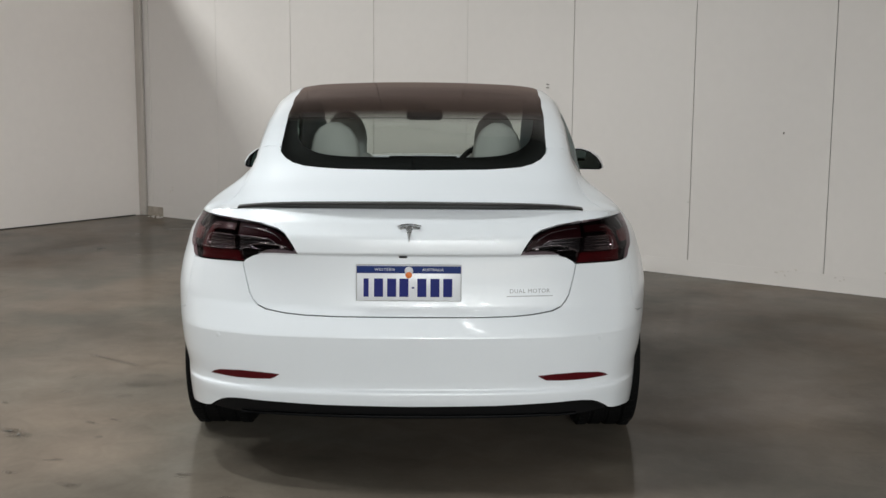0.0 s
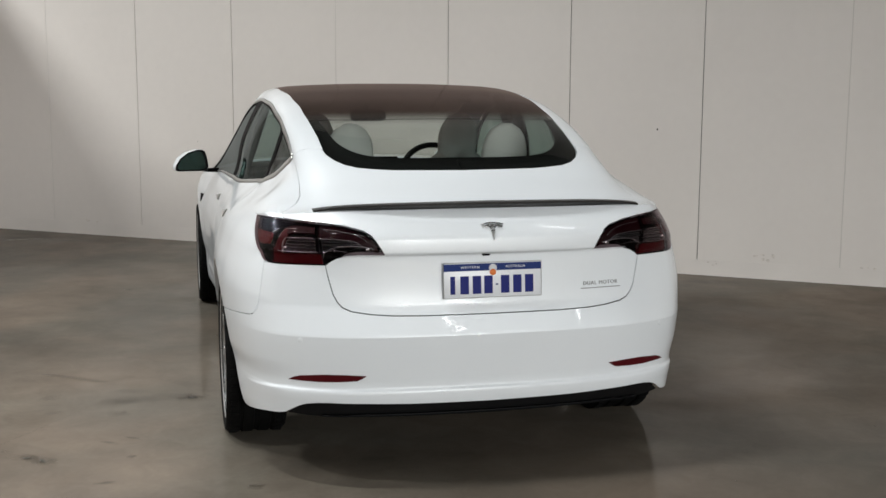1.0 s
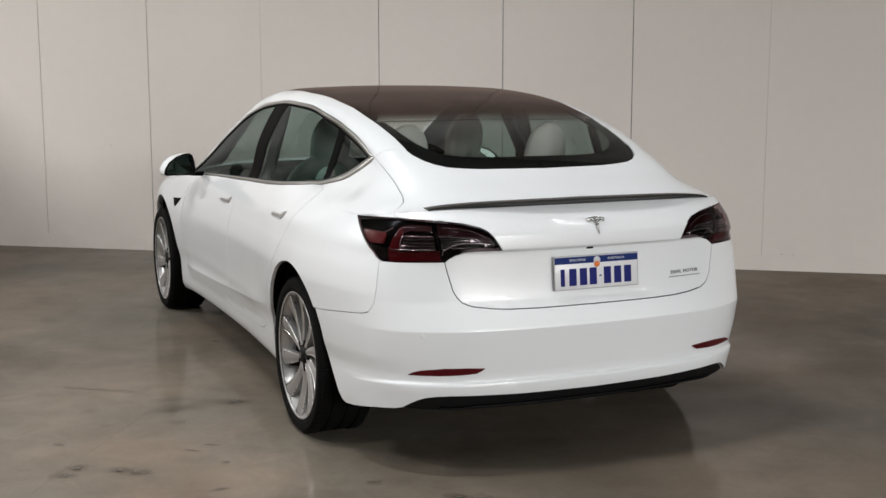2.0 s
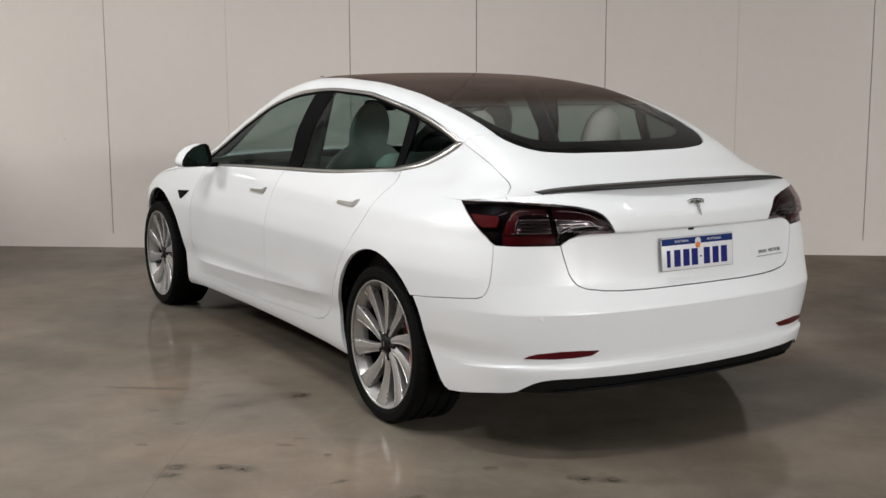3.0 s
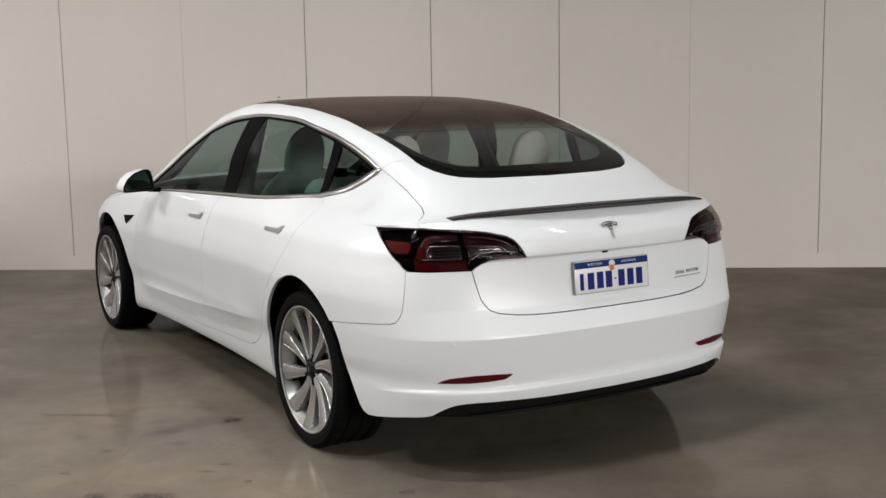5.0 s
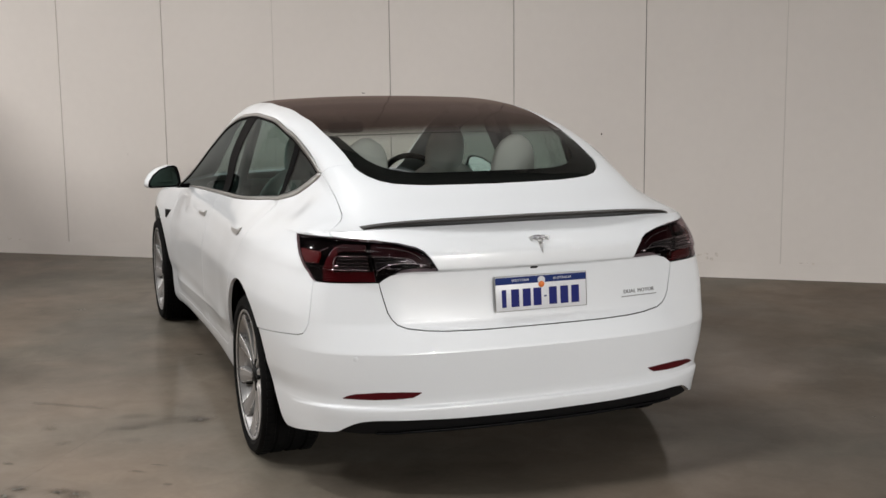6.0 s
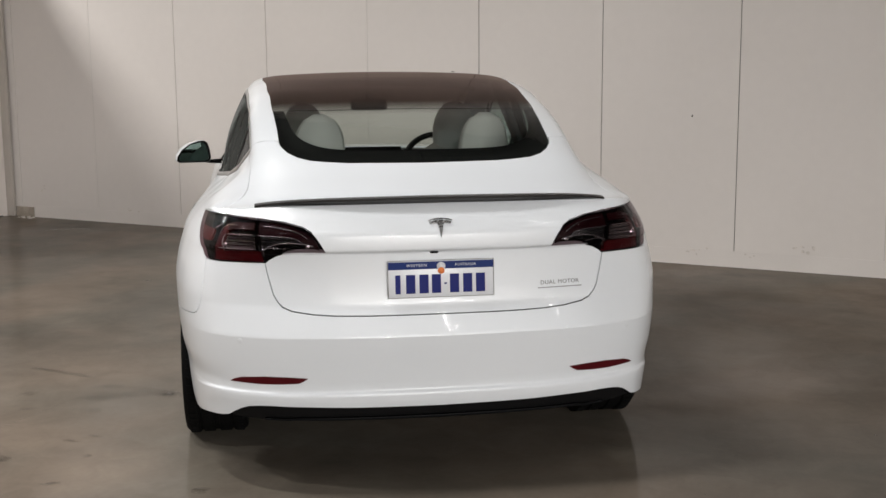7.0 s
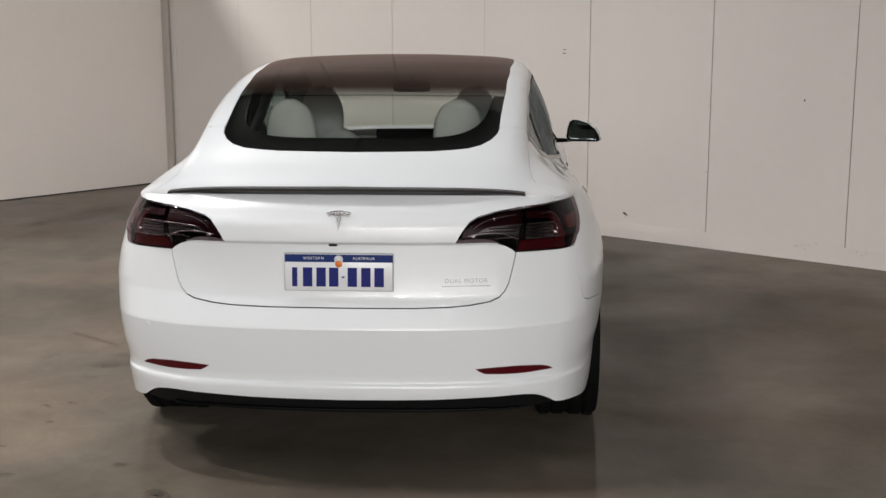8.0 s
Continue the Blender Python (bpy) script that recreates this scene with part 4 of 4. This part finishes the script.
def tail_lamp(turn, flip):
    on = lambda pts: [*turn(pts, low)]
    outer = [(.616, .8)] + LAMP_LOW_OUT[::-1][1:] + LAMP_TOP_OUT[::-1][1:-1] + [(.645, .9435)]
    inner = [(.609, .8)] + LAMP_LOW_IN[1:] + LAMP_TOP_IN[1:-1] + [(.638, .9435)]

    def insert(name, lamp, line, mat, offset, label):
        panel(name, lamp, [(low, on(line), .02, .02, ())], mat, depth=.008, offset=offset, gap=0, label=label)

    def chrome(lamp, line, r):
        part("chrome_line", tube(seated(turn, smooth_line(line, 5), -.009), r, 6), LAMPCLEAR, lamp, "silvered lamp line")

    for name, line, parent, lens in (("tail_lamp", outer, car, LENS), ("boot_lamp", inner, lid, LENSTOP)):
        lamp = panel(name, parent, [(low, on(line), .03, .02, ())], LAMPBLACK, depth=.0, offset=-.028, gap=.0, label="smoked red tail lamp")
        lamp = lamp if parent is car else parent
        panel("lens", lamp, [(low, on(line), .02, .015, ())], lens, depth=.02, offset=.0, gap=.0015, label="smoked glossy lamp lens")
        if parent is car:
            guide = [(.614, .7975), (.71, .7975), (.838, .799), (.84, .83), (.83, .88), (.806, .922), (.776, .915), (.786, .885), (.79, .824), (.62, .824)]
            insert("light_guide", lamp, guide, LAMPRED, -.018, "red C-shaped light guide")
            insert("lamp_insert", lamp, [(.65, .911), (.742, .911), (.774, .902), (.802, .924), (.75, .932), (.652, .932)], LAMPMAROON, -.018, "maroon lamp insert")
            insert("side_reflector", lamp, [(1.01, .9), (.95, .899), (.872, .898), (.864, .88), (.87, .86), (.9, .857), (.94, .857), (.975, .874)], REFLECTOR, -.01, "dull red side reflector")
            insert("lamp_insert", lamp, [(.634, .838), (.758, .84), (.772, .846), (.776, .862), (.772, .88), (.76, .888), (.642, .889)], LAMPGREY, -.02, "clear grey lamp insert")
            for z in (.852, .864, .876):
                part("lamp_rib", tube(seated(turn, [(k, z) for k in np.linspace(.64, .764, 8)], -.016), .0022, 6), LAMPRIB, lamp)
            chrome(lamp, [(.645, .889), (.7, .889), (.755, .888), (.774, .88), (.779, .862), (.774, .846)], .0016)
            chrome(lamp, [(.64, .84), (.7, .839), (.755, .84), (.772, .846)], .0014)
            chrome(lamp, [(.722, .8295), (.76, .83), (.798, .831)], .0018)
            chrome(lamp, [(.72, .919), (.77, .918), (.802, .905), (.812, .885)], .0013)
            chrome(lamp, [(.868, .9), (.85, .906), (.832, .914)], .0013)
            part("lamp_facet", block((.014, .008, .011), bevel=.002), LAMPCLEAR, lamp).location = seated(turn, [(.764, .853)], -.012)[0]
        else:
            insert("lamp_insert", lamp, [(.625, .889), (.56, .887), (.5, .881), (.466, .868), (.445, .848), (.404, .838), (.412, .86), (.43, .884), (.452, .903), (.5, .92), (.56, .93), (.632, .934)], LAMPMAROON, -.016, "maroon lamp insert")
            insert("lamp_insert", lamp, [(.612, .842), (.58, .857), (.53, .866), (.47, .866), (.5, .879), (.56, .885), (.62, .887)], LAMPGREY, -.02, "clear grey lamp insert")
            chrome(lamp, [(.622, .888), (.56, .886), (.51, .882), (.48, .875), (.462, .862)], .0016)
            for z in (.867, .877):
                part("lamp_rib", tube(seated(turn, [(k, z) for k in np.linspace(.5, .61, 8)], -.016), .0022, 6), LAMPRIB, lamp)
            chrome(lamp, [(.609, .818), (.6, .838), (.567, .855), (.53, .862), (.497, .863), (.46, .86), (.424, .853)], .0024)
            chrome(lamp, [(.59, .846), (.55, .846), (.519, .842)], .0013)
            chrome(lamp, [(.61, .92), (.56, .917), (.5, .908), (.462, .892), (.444, .876)], .0013)
            part("lamp_facet", block((.014, .008, .01), bevel=.002), LAMPCLEAR, lamp).location = seated(turn, [(.443, .851)], -.011)[0]
    refl = [(.738, .393), (.72, .402), (.69, .41), (.6, .4175), (.52, .4175), (.45, .4135), (.465, .404), (.482, .396), (.55, .392), (.62, .39)]
    panel("bumper_reflector", bumper, [(low, on(refl), .02, .02, ())], REDLENS, depth=.01, offset=.0035, gap=0, label="dark red bumper reflector")


both(tail_lamp)


def parking_sensor(at_s, at_z):
    """A small round sensor set flush in the bumper."""
    p, n = (q[0] for q in normals_of(low, np.array([at_s]), np.array([at_z]), 2e-3, 2e-3))
    ob = part("parking_sensor", lathe([(0, .0004), (.008, .0004), (.009, .0), (.0095, -.002)], 24), PAINT, bumper, "small round parking sensor")
    ob.matrix_local = Matrix.Translation(Vector(p)) @ Vector(n).to_track_quat("X", "Z").to_matrix().to_4x4()


for at_s in (-.68, .68):
    parking_sensor(at_s, .5385)

# ---- plate, emblem, badge ----
plate_y = .05
tilt = pose(0, plate_y - .012, .7375, 85, 0, 0) @ Matrix.Diagonal((.962, .915, 1, 1))
plate = part("number_plate", block((.366, .132, .003), bevel=.0012), PLATEWHITE, lid, "white number plate with a blue band and blue bars")
plate.matrix_world = tilt
rim = bmesh.new()
for size, at in (((.37, .003, .005), (0, .0665, 0)), ((.37, .003, .005), (0, -.0665, 0)), ((.003, .13, .004), (-.1835, 0, 0)), ((.003, .13, .004), (.1835, 0, 0))):
    box(rim, size, at, bevel=.0015)
part("plate_frame", rim, CHROME, plate, "thin silver plate edge")
part("plate_band", block((.366, .027, .002), (0, .049, .0018)), PLATEBLUE, plate, "blue band along the plate's top", smooth=False)
words("plate_words", "WESTERN", .0135, PLATEWHITE, plate, pose(-.085, .049, .0032), 1.25)
words("plate_words", "AUSTRALIA", .0135, PLATEWHITE, plate, pose(.085, .049, .0032), 1.1)
for x in (-.15, -.106, -.06, -.017, .046, .092, .137):
    part("plate_bar", block((.032 if x != -.15 else .018, .068, .0022), (x, -.018, .0016), bevel=.0008), PLATEINK, plate, smooth=False)
part("plate_dot", block((.009, .006, .0022), (.015, -.018, .0016)), PLATEINK, plate, smooth=False)
part("plate_sticker", lathe([(0, .0024), (.012, .0024), (.012, 0)], 20, "x"), ORANGE, plate, "round orange sticker").matrix_local = pose(.0, .029, .0015, 0, -90, 0)
part("plate_crest", lathe([(0, .0022), (.015, .0022), (.015, 0)], 20, "x"), PLATEWHITE, plate, "round white crest").matrix_local = pose(.0, .045, .0015, 0, -90, 0)


def emblem():
    """A plain upright wedge under a curved bar that thins towards its ends."""
    bm = bmesh.new()

    def solid(outline):
        lo, hi = [bm.verts.new((x, y, -.002)) for x, y in outline], [bm.verts.new((x, y, .0025)) for x, y in outline]
        bm.faces.new(hi)
        for i in range(len(outline)):
            bm.faces.new((lo[i], lo[(i + 1) % len(outline)], hi[(i + 1) % len(outline)], hi[i]))

    xs = np.linspace(-.04, .04, 17)
    arc = lambda x: .034 - 4.6 * x * x
    solid([(x, arc(x)) for x in xs] + [(x, arc(x) - .0045 + .0015 * abs(x) / .04) for x in xs[::-1]])
    ws = np.linspace(-.0375, .0375, 17)
    cap = lambda x: .0265 - 4.6 * x * x
    solid([(x, cap(x)) for x in ws] + [(.034, cap(.0375) - .007), (.0125, .0155), (.0085, .0095), (.0005, -.036), (-.0005, -.036), (-.0085, .0095), (-.0125, .0155), (-.034, cap(.0375) - .007)])
    bmesh.ops.recalc_face_normals(bm, faces=bm.faces)
    return bm


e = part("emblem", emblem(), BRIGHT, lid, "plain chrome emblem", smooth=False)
p0, n0 = (q[0] for q in normals_of(low, np.array([0.0]), np.array([.905]), 2e-3, 2e-3))
e.matrix_world = Matrix.Translation(Vector(p0 + n0 * .003)) @ Vector(n0).to_track_quat("Z", "Y").to_matrix().to_4x4()
p0, n0 = (q[0] for q in normals_of(low, np.array([-.42]), np.array([.706]), 2e-3, 2e-3))
m = Matrix.Translation(Vector(p0 + n0 * .0012)) @ Vector(n0).to_track_quat("Z", "Y").to_matrix().to_4x4()
words("badge_words", "DUAL MOTOR", .0195, BADGE, lid, m, 1.15, .001, "small grey badge lettering")
part("badge_line", block((.16, .003, .002)), BADGE, lid, smooth=False).matrix_world = m @ pose(0, -.017, 0)
part("reversing_camera", block((.03, .02, .014), (-.02, .062, .826), bevel=.005), GLOSSBLACK, lid)


# ---- wheels ----
def blade_line(f, side):
    """A place on a spoke's edge: f from the hub to the rim, side -1 or 1."""
    r, half_width = .045 + .217 * f, .013 + .007 * f + .017 * f * f
    turn = radians(-4) + .2 * (1 - f) ** 2 + side * half_width / r
    return turn, r, .002 + .02 * f**1.5 - .006 * math.sin(math.pi * f)


def blade():
    """One flat turbine spoke with bevelled edges, from the hub to the rim."""
    bm = bmesh.new()
    rows = []
    for f in np.linspace(0, 1, 11):
        row = []
        for across, deep in ((-1, .003), (-.8, 0), (0, -.0012), (.8, .004), (1, .009), (1, .034), (-1, .03)):
            turn, r, x = blade_line(f, across)
            row.append(bm.verts.new((deep - x, r * math.sin(turn), r * math.cos(turn))))
        rows.append(row)
    for p, q in zip(rows, rows[1:]):
        for k in range(7):
            bm.faces.new((p[k], p[(k + 1) % 7], q[(k + 1) % 7], q[k]))
    bm.faces.new(rows[0])
    bm.faces.new(rows[-1])
    bmesh.ops.recalc_face_normals(bm, faces=bm.faces)
    return bm


def blade_edge(side):
    """The machined edge along one side of a spoke."""
    line = []
    for f in np.linspace(.04, .99, 12):
        turn, r, x = blade_line(f, side * .93)
        line.append(((.0015 if side < 0 else .007) - x, r * math.sin(turn), r * math.cos(turn)))
    return tube(line, .003 if side < 0 else .0022, 6)


def tyre():
    prof = [(.262, -.105), (.285, -.117), (.312, -.117), (.319, -.11), (.326, -.098), (.3275, -.085), (.3275, -.066), (.3205, -.063), (.3205, -.055), (.3275, -.052), (.3275, -.012), (.3205, -.009), (.3205, .009), (.3275, .012),
            (.3275, .052), (.3205, .055), (.3205, .063), (.3275, .066), (.3275, .085), (.326, .098), (.319, .11), (.312, .117), (.285, .117), (.262, .105)]
    bm = lathe(prof, 72)
    # sipes: blocks of tread stand proud along both shoulders
    for k in range(60):
        a = 2 * math.pi * k / 60
        for sgn in (-1, 1):
            box(bm, (.03, .024, .004), (sgn * .087, -.328 * math.sin(a), .328 * math.cos(a)), (math.degrees(a), 0, 0))
    return bm


def wheel(y, flip, track):
    """A wheel, its outer face to -x, with brake disc and caliper."""
    base = part("wheel", lathe([(.2, .1), (.256, .1), (.262, .105), (.262, .09), (.245, .08), (.238, .0), (.242, -.07), (.25, -.085), (.26, -.098), (.267, -.108), (.269, -.112), (.265, -.113), (.26, -.108)], 64), ALLOY, car, "silver turbine-spoked alloy wheel")
    # dark layer inside the rim: brake dust and shade put into one colour
    part("barrel_dark", lathe([(.15, .1), (.235, .095), (.234, 0), (.238, -.045)], 64), HUBSHADE, base, "dark inside of the rim, brake dust and shade in its colour")
    part("tyre", tyre(), RUBBER, base, "low-profile black tyre", smooth=False)
    for k in range(10):
        part("spoke", blade(), ALLOY, base, smooth=False).matrix_local = pose(-.082, 0, 0, 36 * k)
        for side in (-1, 1):
            part("spoke_edge", blade_edge(side), POLISHED, base).matrix_local = pose(-.082, 0, 0, 36 * k)
    part("hub_cap", lathe([(0, -.094), (.02, -.094), (.032, -.09), (.038, -.082), (.04, -.05)], 32), HUBSHADE, base, "dark star-shaped hub cap")
    # added dark blocks stand in for the shaded gaps between the spokes
    for k in range(5):
        part("hub_gap", block((.012, .015, .05), bevel=.004), HUBSHADE, base).matrix_local = pose(0, 0, 0, 72 * k + 20) @ pose(-.082, 0, .045)
    part("hub_mark", block((.002, .004, .022), (-.0945, 0, 0), bevel=.0008), CHROME, base)
    part("brake_disc", lathe([(.09, -.02), (.175, -.02), (.175, .004), (.09, .004), (.09, -.03), (.07, -.035), (0, -.035)], 48), DISC, base, "grey steel brake disc")
    cal = bmesh.new()
    for k in range(5):
        a = radians(-22 + 13 * k)
        box(cal, (.075, .056, .062), (-.034, -.2 * math.cos(a), .2 * math.sin(a)), (-math.degrees(a), 0, 0), bevel=.006, seg=1)
    part("brake_caliper", cal, CALIPER, base, "red brake caliper", smooth=False)
    part("valve", tube([(-.05, .212, -.095), (-.085, .192, -.087)], .004, 6), PLASTIC, base)
    base.matrix_world = pose(-track if not flip else track, y, .319) @ Matrix.Diagonal((1 if not flip else -1, .975, .975, 1))
    return base


WHEEL_REAR, WHEEL_FRONT = .903, 3.818
for flip in (False, True):
    for y, track in ((WHEEL_REAR, .775), (WHEEL_FRONT, .787)):
        wheel(y, flip, track)


def arch_liner(y, sgn):
    bm = bmesh.new()
    rows = []
    for a in np.linspace(-6, 186, 30):
        c, s = math.cos(radians(a)), math.sin(radians(a))
        rows.append([bm.verts.new((sgn * x, y + r * c, AXLE_Z + r * s)) for x, r in ((.846, .39), (.83, .4), (.6, .4), (.55, .2), (.55, .02))])
    for p, q in zip(rows, rows[1:]):
        for k in range(4):
            bm.faces.new((p[k], p[k + 1], q[k + 1], q[k]))
    return part("arch_liner", bm, LINER, car)


for sgn in (-1, 1):
    for y in (REAR_Y, FRONT_Y):
        arch_liner(y, sgn)


# ---- door mirrors ----
def mirror(sgn):
    bm = bmesh.new()
    rows = []
    sec = [(-1, -.82), (-.85, -.98), (.5, -1), (.9, -.93), (1, -.6), (.93, .2), (.8, .82), (.62, 1), (.3, .98), (-.25, .72), (-.7, .2), (-.95, -.4)]
    for f in np.linspace(0, 1, 8):
        k = 1.0 if f < .3 else math.sqrt(max(1 - ((f - .3) / .71) ** 2.3, .02))
        rows.append([bm.verts.new((-sgn * a * .096 * k + sgn * (f * .006), f * .125, b * .061 * k + .002 * f)) for a, b in sec])
    n = len(sec)
    for p, q in zip(rows, rows[1:]):
        for k in range(n):
            bm.faces.new((p[k], p[(k + 1) % n], q[(k + 1) % n], q[k]))
    bm.faces.new(rows[-1])
    bmesh.ops.recalc_face_normals(bm, faces=bm.faces)
    head = part("door_mirror", bm, PAINT, car, "white door mirror with a black surround")
    head.matrix_world = pose(sgn * .947, 2.9, .975, 0, 0, sgn * -14)
    rim = bmesh.new()
    a = [rim.verts.new((-sgn * x * .093, -.004, z * .059)) for x, z in sec]
    b = [rim.verts.new((-sgn * x * .095, .003, z * .06)) for x, z in sec]
    c = [rim.verts.new((-sgn * x * .084, -.004, z * .052)) for x, z in sec]
    d = [rim.verts.new((-sgn * x * .084, .012, z * .052)) for x, z in sec]
    for k in range(n):
        j = (k + 1) % n
        for u, w in ((a, b), (a, c), (c, d)):
            rim.faces.new((u[k], u[j], w[j], w[k]))
    bmesh.ops.recalc_face_normals(rim, faces=rim.faces)
    part("mirror_surround", rim, GLOSSBLACK, head, "gloss black surround", smooth=False)
    face = bmesh.new()
    face.faces.new([face.verts.new((-sgn * x * .086, .008, z * .054)) for x, z in sec])
    bmesh.ops.recalc_face_normals(face, faces=face.faces)
    part("mirror_glass", face, MIRROR, head, "mirror glass", smooth=False).matrix_local = pose(0, 0, 0, -3.5)
    part("mirror_arm", tube([(sgn * -.06, .05, -.05), (sgn * -.1, .055, -.06), (sgn * -.17, .06, -.062)], [.014, .011, .014], 10), GLOSSBLACK, head)


MIRROR = material("mirror_silver", (.5, .53, .54), .02, 1, vary=.01, rough_vary=0)
for sgn in (-1, 1):
    mirror(sgn)


# ---- cabin ----
def cushion(size, at, turn=(0, 0, 0), r=.05):
    return block(size, at, turn, bevel=r, seg=4)


seat_half = curve((0, .25), (.4, .26), (.66, .245), (.8, .215), (.92, .165), (1, .1))
ROUND = [(math.copysign(abs(math.cos(a)) ** .75, math.cos(a)), math.copysign(abs(math.sin(a)) ** .75, math.sin(a))) for a in np.linspace(0, 2 * math.pi, 20, endpoint=False)]


def loft(rows, caps=True):
    """A skin over rings of points."""
    bm = bmesh.new()
    rings = [[bm.verts.new(p) for p in row] for row in rows]
    n = len(rings[0])
    for p, q in zip(rings, rings[1:]):
        for k in range(n):
            bm.faces.new((p[k], p[(k + 1) % n], q[(k + 1) % n], q[k]))
    if caps:
        bm.faces.new(rings[0])
        bm.faces.new(rings[-1])
    bmesh.ops.recalc_face_normals(bm, faces=bm.faces)
    return bm


def seat(x, y):
    """A front seat with a rounded back, a dark back cover and a tall head restraint."""
    base = part("front_seat", cushion((.52, .52, .16), (x, y, .5), (4, 0, 0), .06), LEATHER, car, "white leather front seat with a dark back")
    lean = lambda z: y - .25 - .3 * (z - .52)
    rows = []
    for f in np.linspace(0, 1, 22):
        z, w, t = .52 + .54 * f, seat_half(f), .075 * math.sqrt(1 - .85 * f**4)
        rows.append([(x + a * w, lean(z) + b * t, z) for a, b in ROUND])
    part("backrest", loft(rows), LEATHER, base)
    rows = []
    for f in np.linspace(0, 1, 14):
        z, w, t = .56 + .36 * f, .175 + .025 * math.sin(math.pi * f), .084 * (1 - .12 * f)
        rows.append([(x + a * w, lean(z) - max(-b, -.4) * t - .004, z) for a, b in ROUND])
    part("back_cover", loft(rows), SEATBACK, base, "dark grey seat-back cover")
    rows = []
    for f in np.linspace(0, 1, 18):
        k = math.sqrt(max(1 - (max(f - .45, 0) / .552) ** 2.2, .01))
        z, w, t = .98 + .285 * f, (.09 + .012 * math.sin(2.6 * f)) * (.12 + .88 * k), .052 * (.12 + .88 * k)
        rows.append([(x + a * w, lean(z) + .012 + b * t, z) for a, b in ROUND])
    part("head_restraint", loft(rows), LEATHER, base, "white leather head restraint")
    # added shell, paler than the leather to make up for light lacking here
    shell = [[(u, min(w, lean(z) + .012) - .004, z + .003) for u, w, z in row] for row in rows]
    part("head_cover", loft(shell), HEADPALE, base, "white back of the head restraint, brightened in its colour")


for x in (-.37, .37):
    seat(x, 2.4)
part("rear_bench", cushion((1.26, .5, .2), (0, 1.62, .48), (5, 0, 0), .06), LEATHER, car, "white leather rear bench")
part("rear_backrest", cushion((1.28, .16, .62), (0, 1.27, .76), (-24, 0, 0), .06), LEATHER, car, "white leather rear backrest")
for x in (-.34, .34):
    bm = bmesh.new()
    rows = []
    for f in np.linspace(0, 1, 12):
        w = .1 * math.sqrt(max(1 - (max(f - .45, 0) / .56) ** 2.8, .05)) + .012 * (1 - f) ** 1.5
        rows.append([bm.verts.new((x + a * w, 1.08 - .06 * f + b * .05 * (1 - .5 * f * f), .962 + .282 * f)) for a, b in ((-1, 0), (-.85, -.75), (0, -1), (.85, -.75), (1, 0), (.85, .75), (0, 1), (-.85, .75))])
    for p, q in zip(rows, rows[1:]):
        for k in range(8):
            bm.faces.new((p[k], p[(k + 1) % 8], q[(k + 1) % 8], q[k]))
    bm.faces.new(rows[-1])
    bmesh.ops.recalc_face_normals(bm, faces=bm.faces)
    part("head_restraint", bm, LEATHER, car, "white leather head restraint")
    part("belt_guide", block((.055, .04, .03), (x - .02, .96, 1.035), bevel=.008), PLASTIC, car)
part("parcel_shelf", block((1.1, .42, .03), (0, .86, .985), (4, 0, 0), bevel=.012), DARKCLOTH, car, "dark parcel shelf")
part("dashboard", cushion((1.36, .5, .2), (0, 2.98, .82), (0, 0, 0), .05), DARKCLOTH, car, "dark dashboard")
part("dash_trim", block((1.3, .03, .04), (0, 2.72, .84), bevel=.01), DARKCLOTH, car)
part("screen", block((.38, .02, .24), (0, 2.62, .885), (-12, 0, 0), bevel=.006), GLOSSBLACK, car, "black centre screen")
rim_pts = [(.37 + .185 * math.cos(a), 2.5 + .06 * math.sin(a), .9 + .17 * math.sin(a)) for a in np.linspace(0, 2 * math.pi, 40, endpoint=False)]
wheel_ring = part("steering_wheel", tube(rim_pts, .016, 10, True), PLASTIC, car, "black steering wheel")
part("wheel_hub", block((.3, .05, .09), (.37, 2.51, .89), (-18, 0, 0), bevel=.02), PLASTIC, wheel_ring)
part("cabin_floor", block((1.4, 2.6, .03), (0, 2.1, .3)), DARKCLOTH, car)
for sgn in (-1, 1):
    part("door_card", block((.04, 2.1, .42), (sgn * .735, 2.1, .66), (0, -sgn * 4, 0), bevel=.018), DARKCLOTH, car)
    part("pillar_trim", block((.03, .12, .5), (sgn * .665, 1.93, 1.13), (-12, -sgn * 20, 0), bevel=.01), DARKCLOTH, car)
for y in (2.05, 2.42):
    line = [tuple(high(np.array(y), np.array(v)) - np.array((0, 0, .022))) for v in np.linspace(2.9, 7.1, 15)]
    part("roof_beam", tube(line, .016, 8), DARKCLOTH, car)
part("rear_view_mirror", block((.2, .03, .06), (.01, 2.58, 1.235), (-8, 0, 0), bevel=.02), PLASTIC, car, "dark interior mirror")
part("mirror_stalk", tube([(.01, 2.59, 1.25), (.01, 2.62, 1.29)], .012, 8), PLASTIC, car)
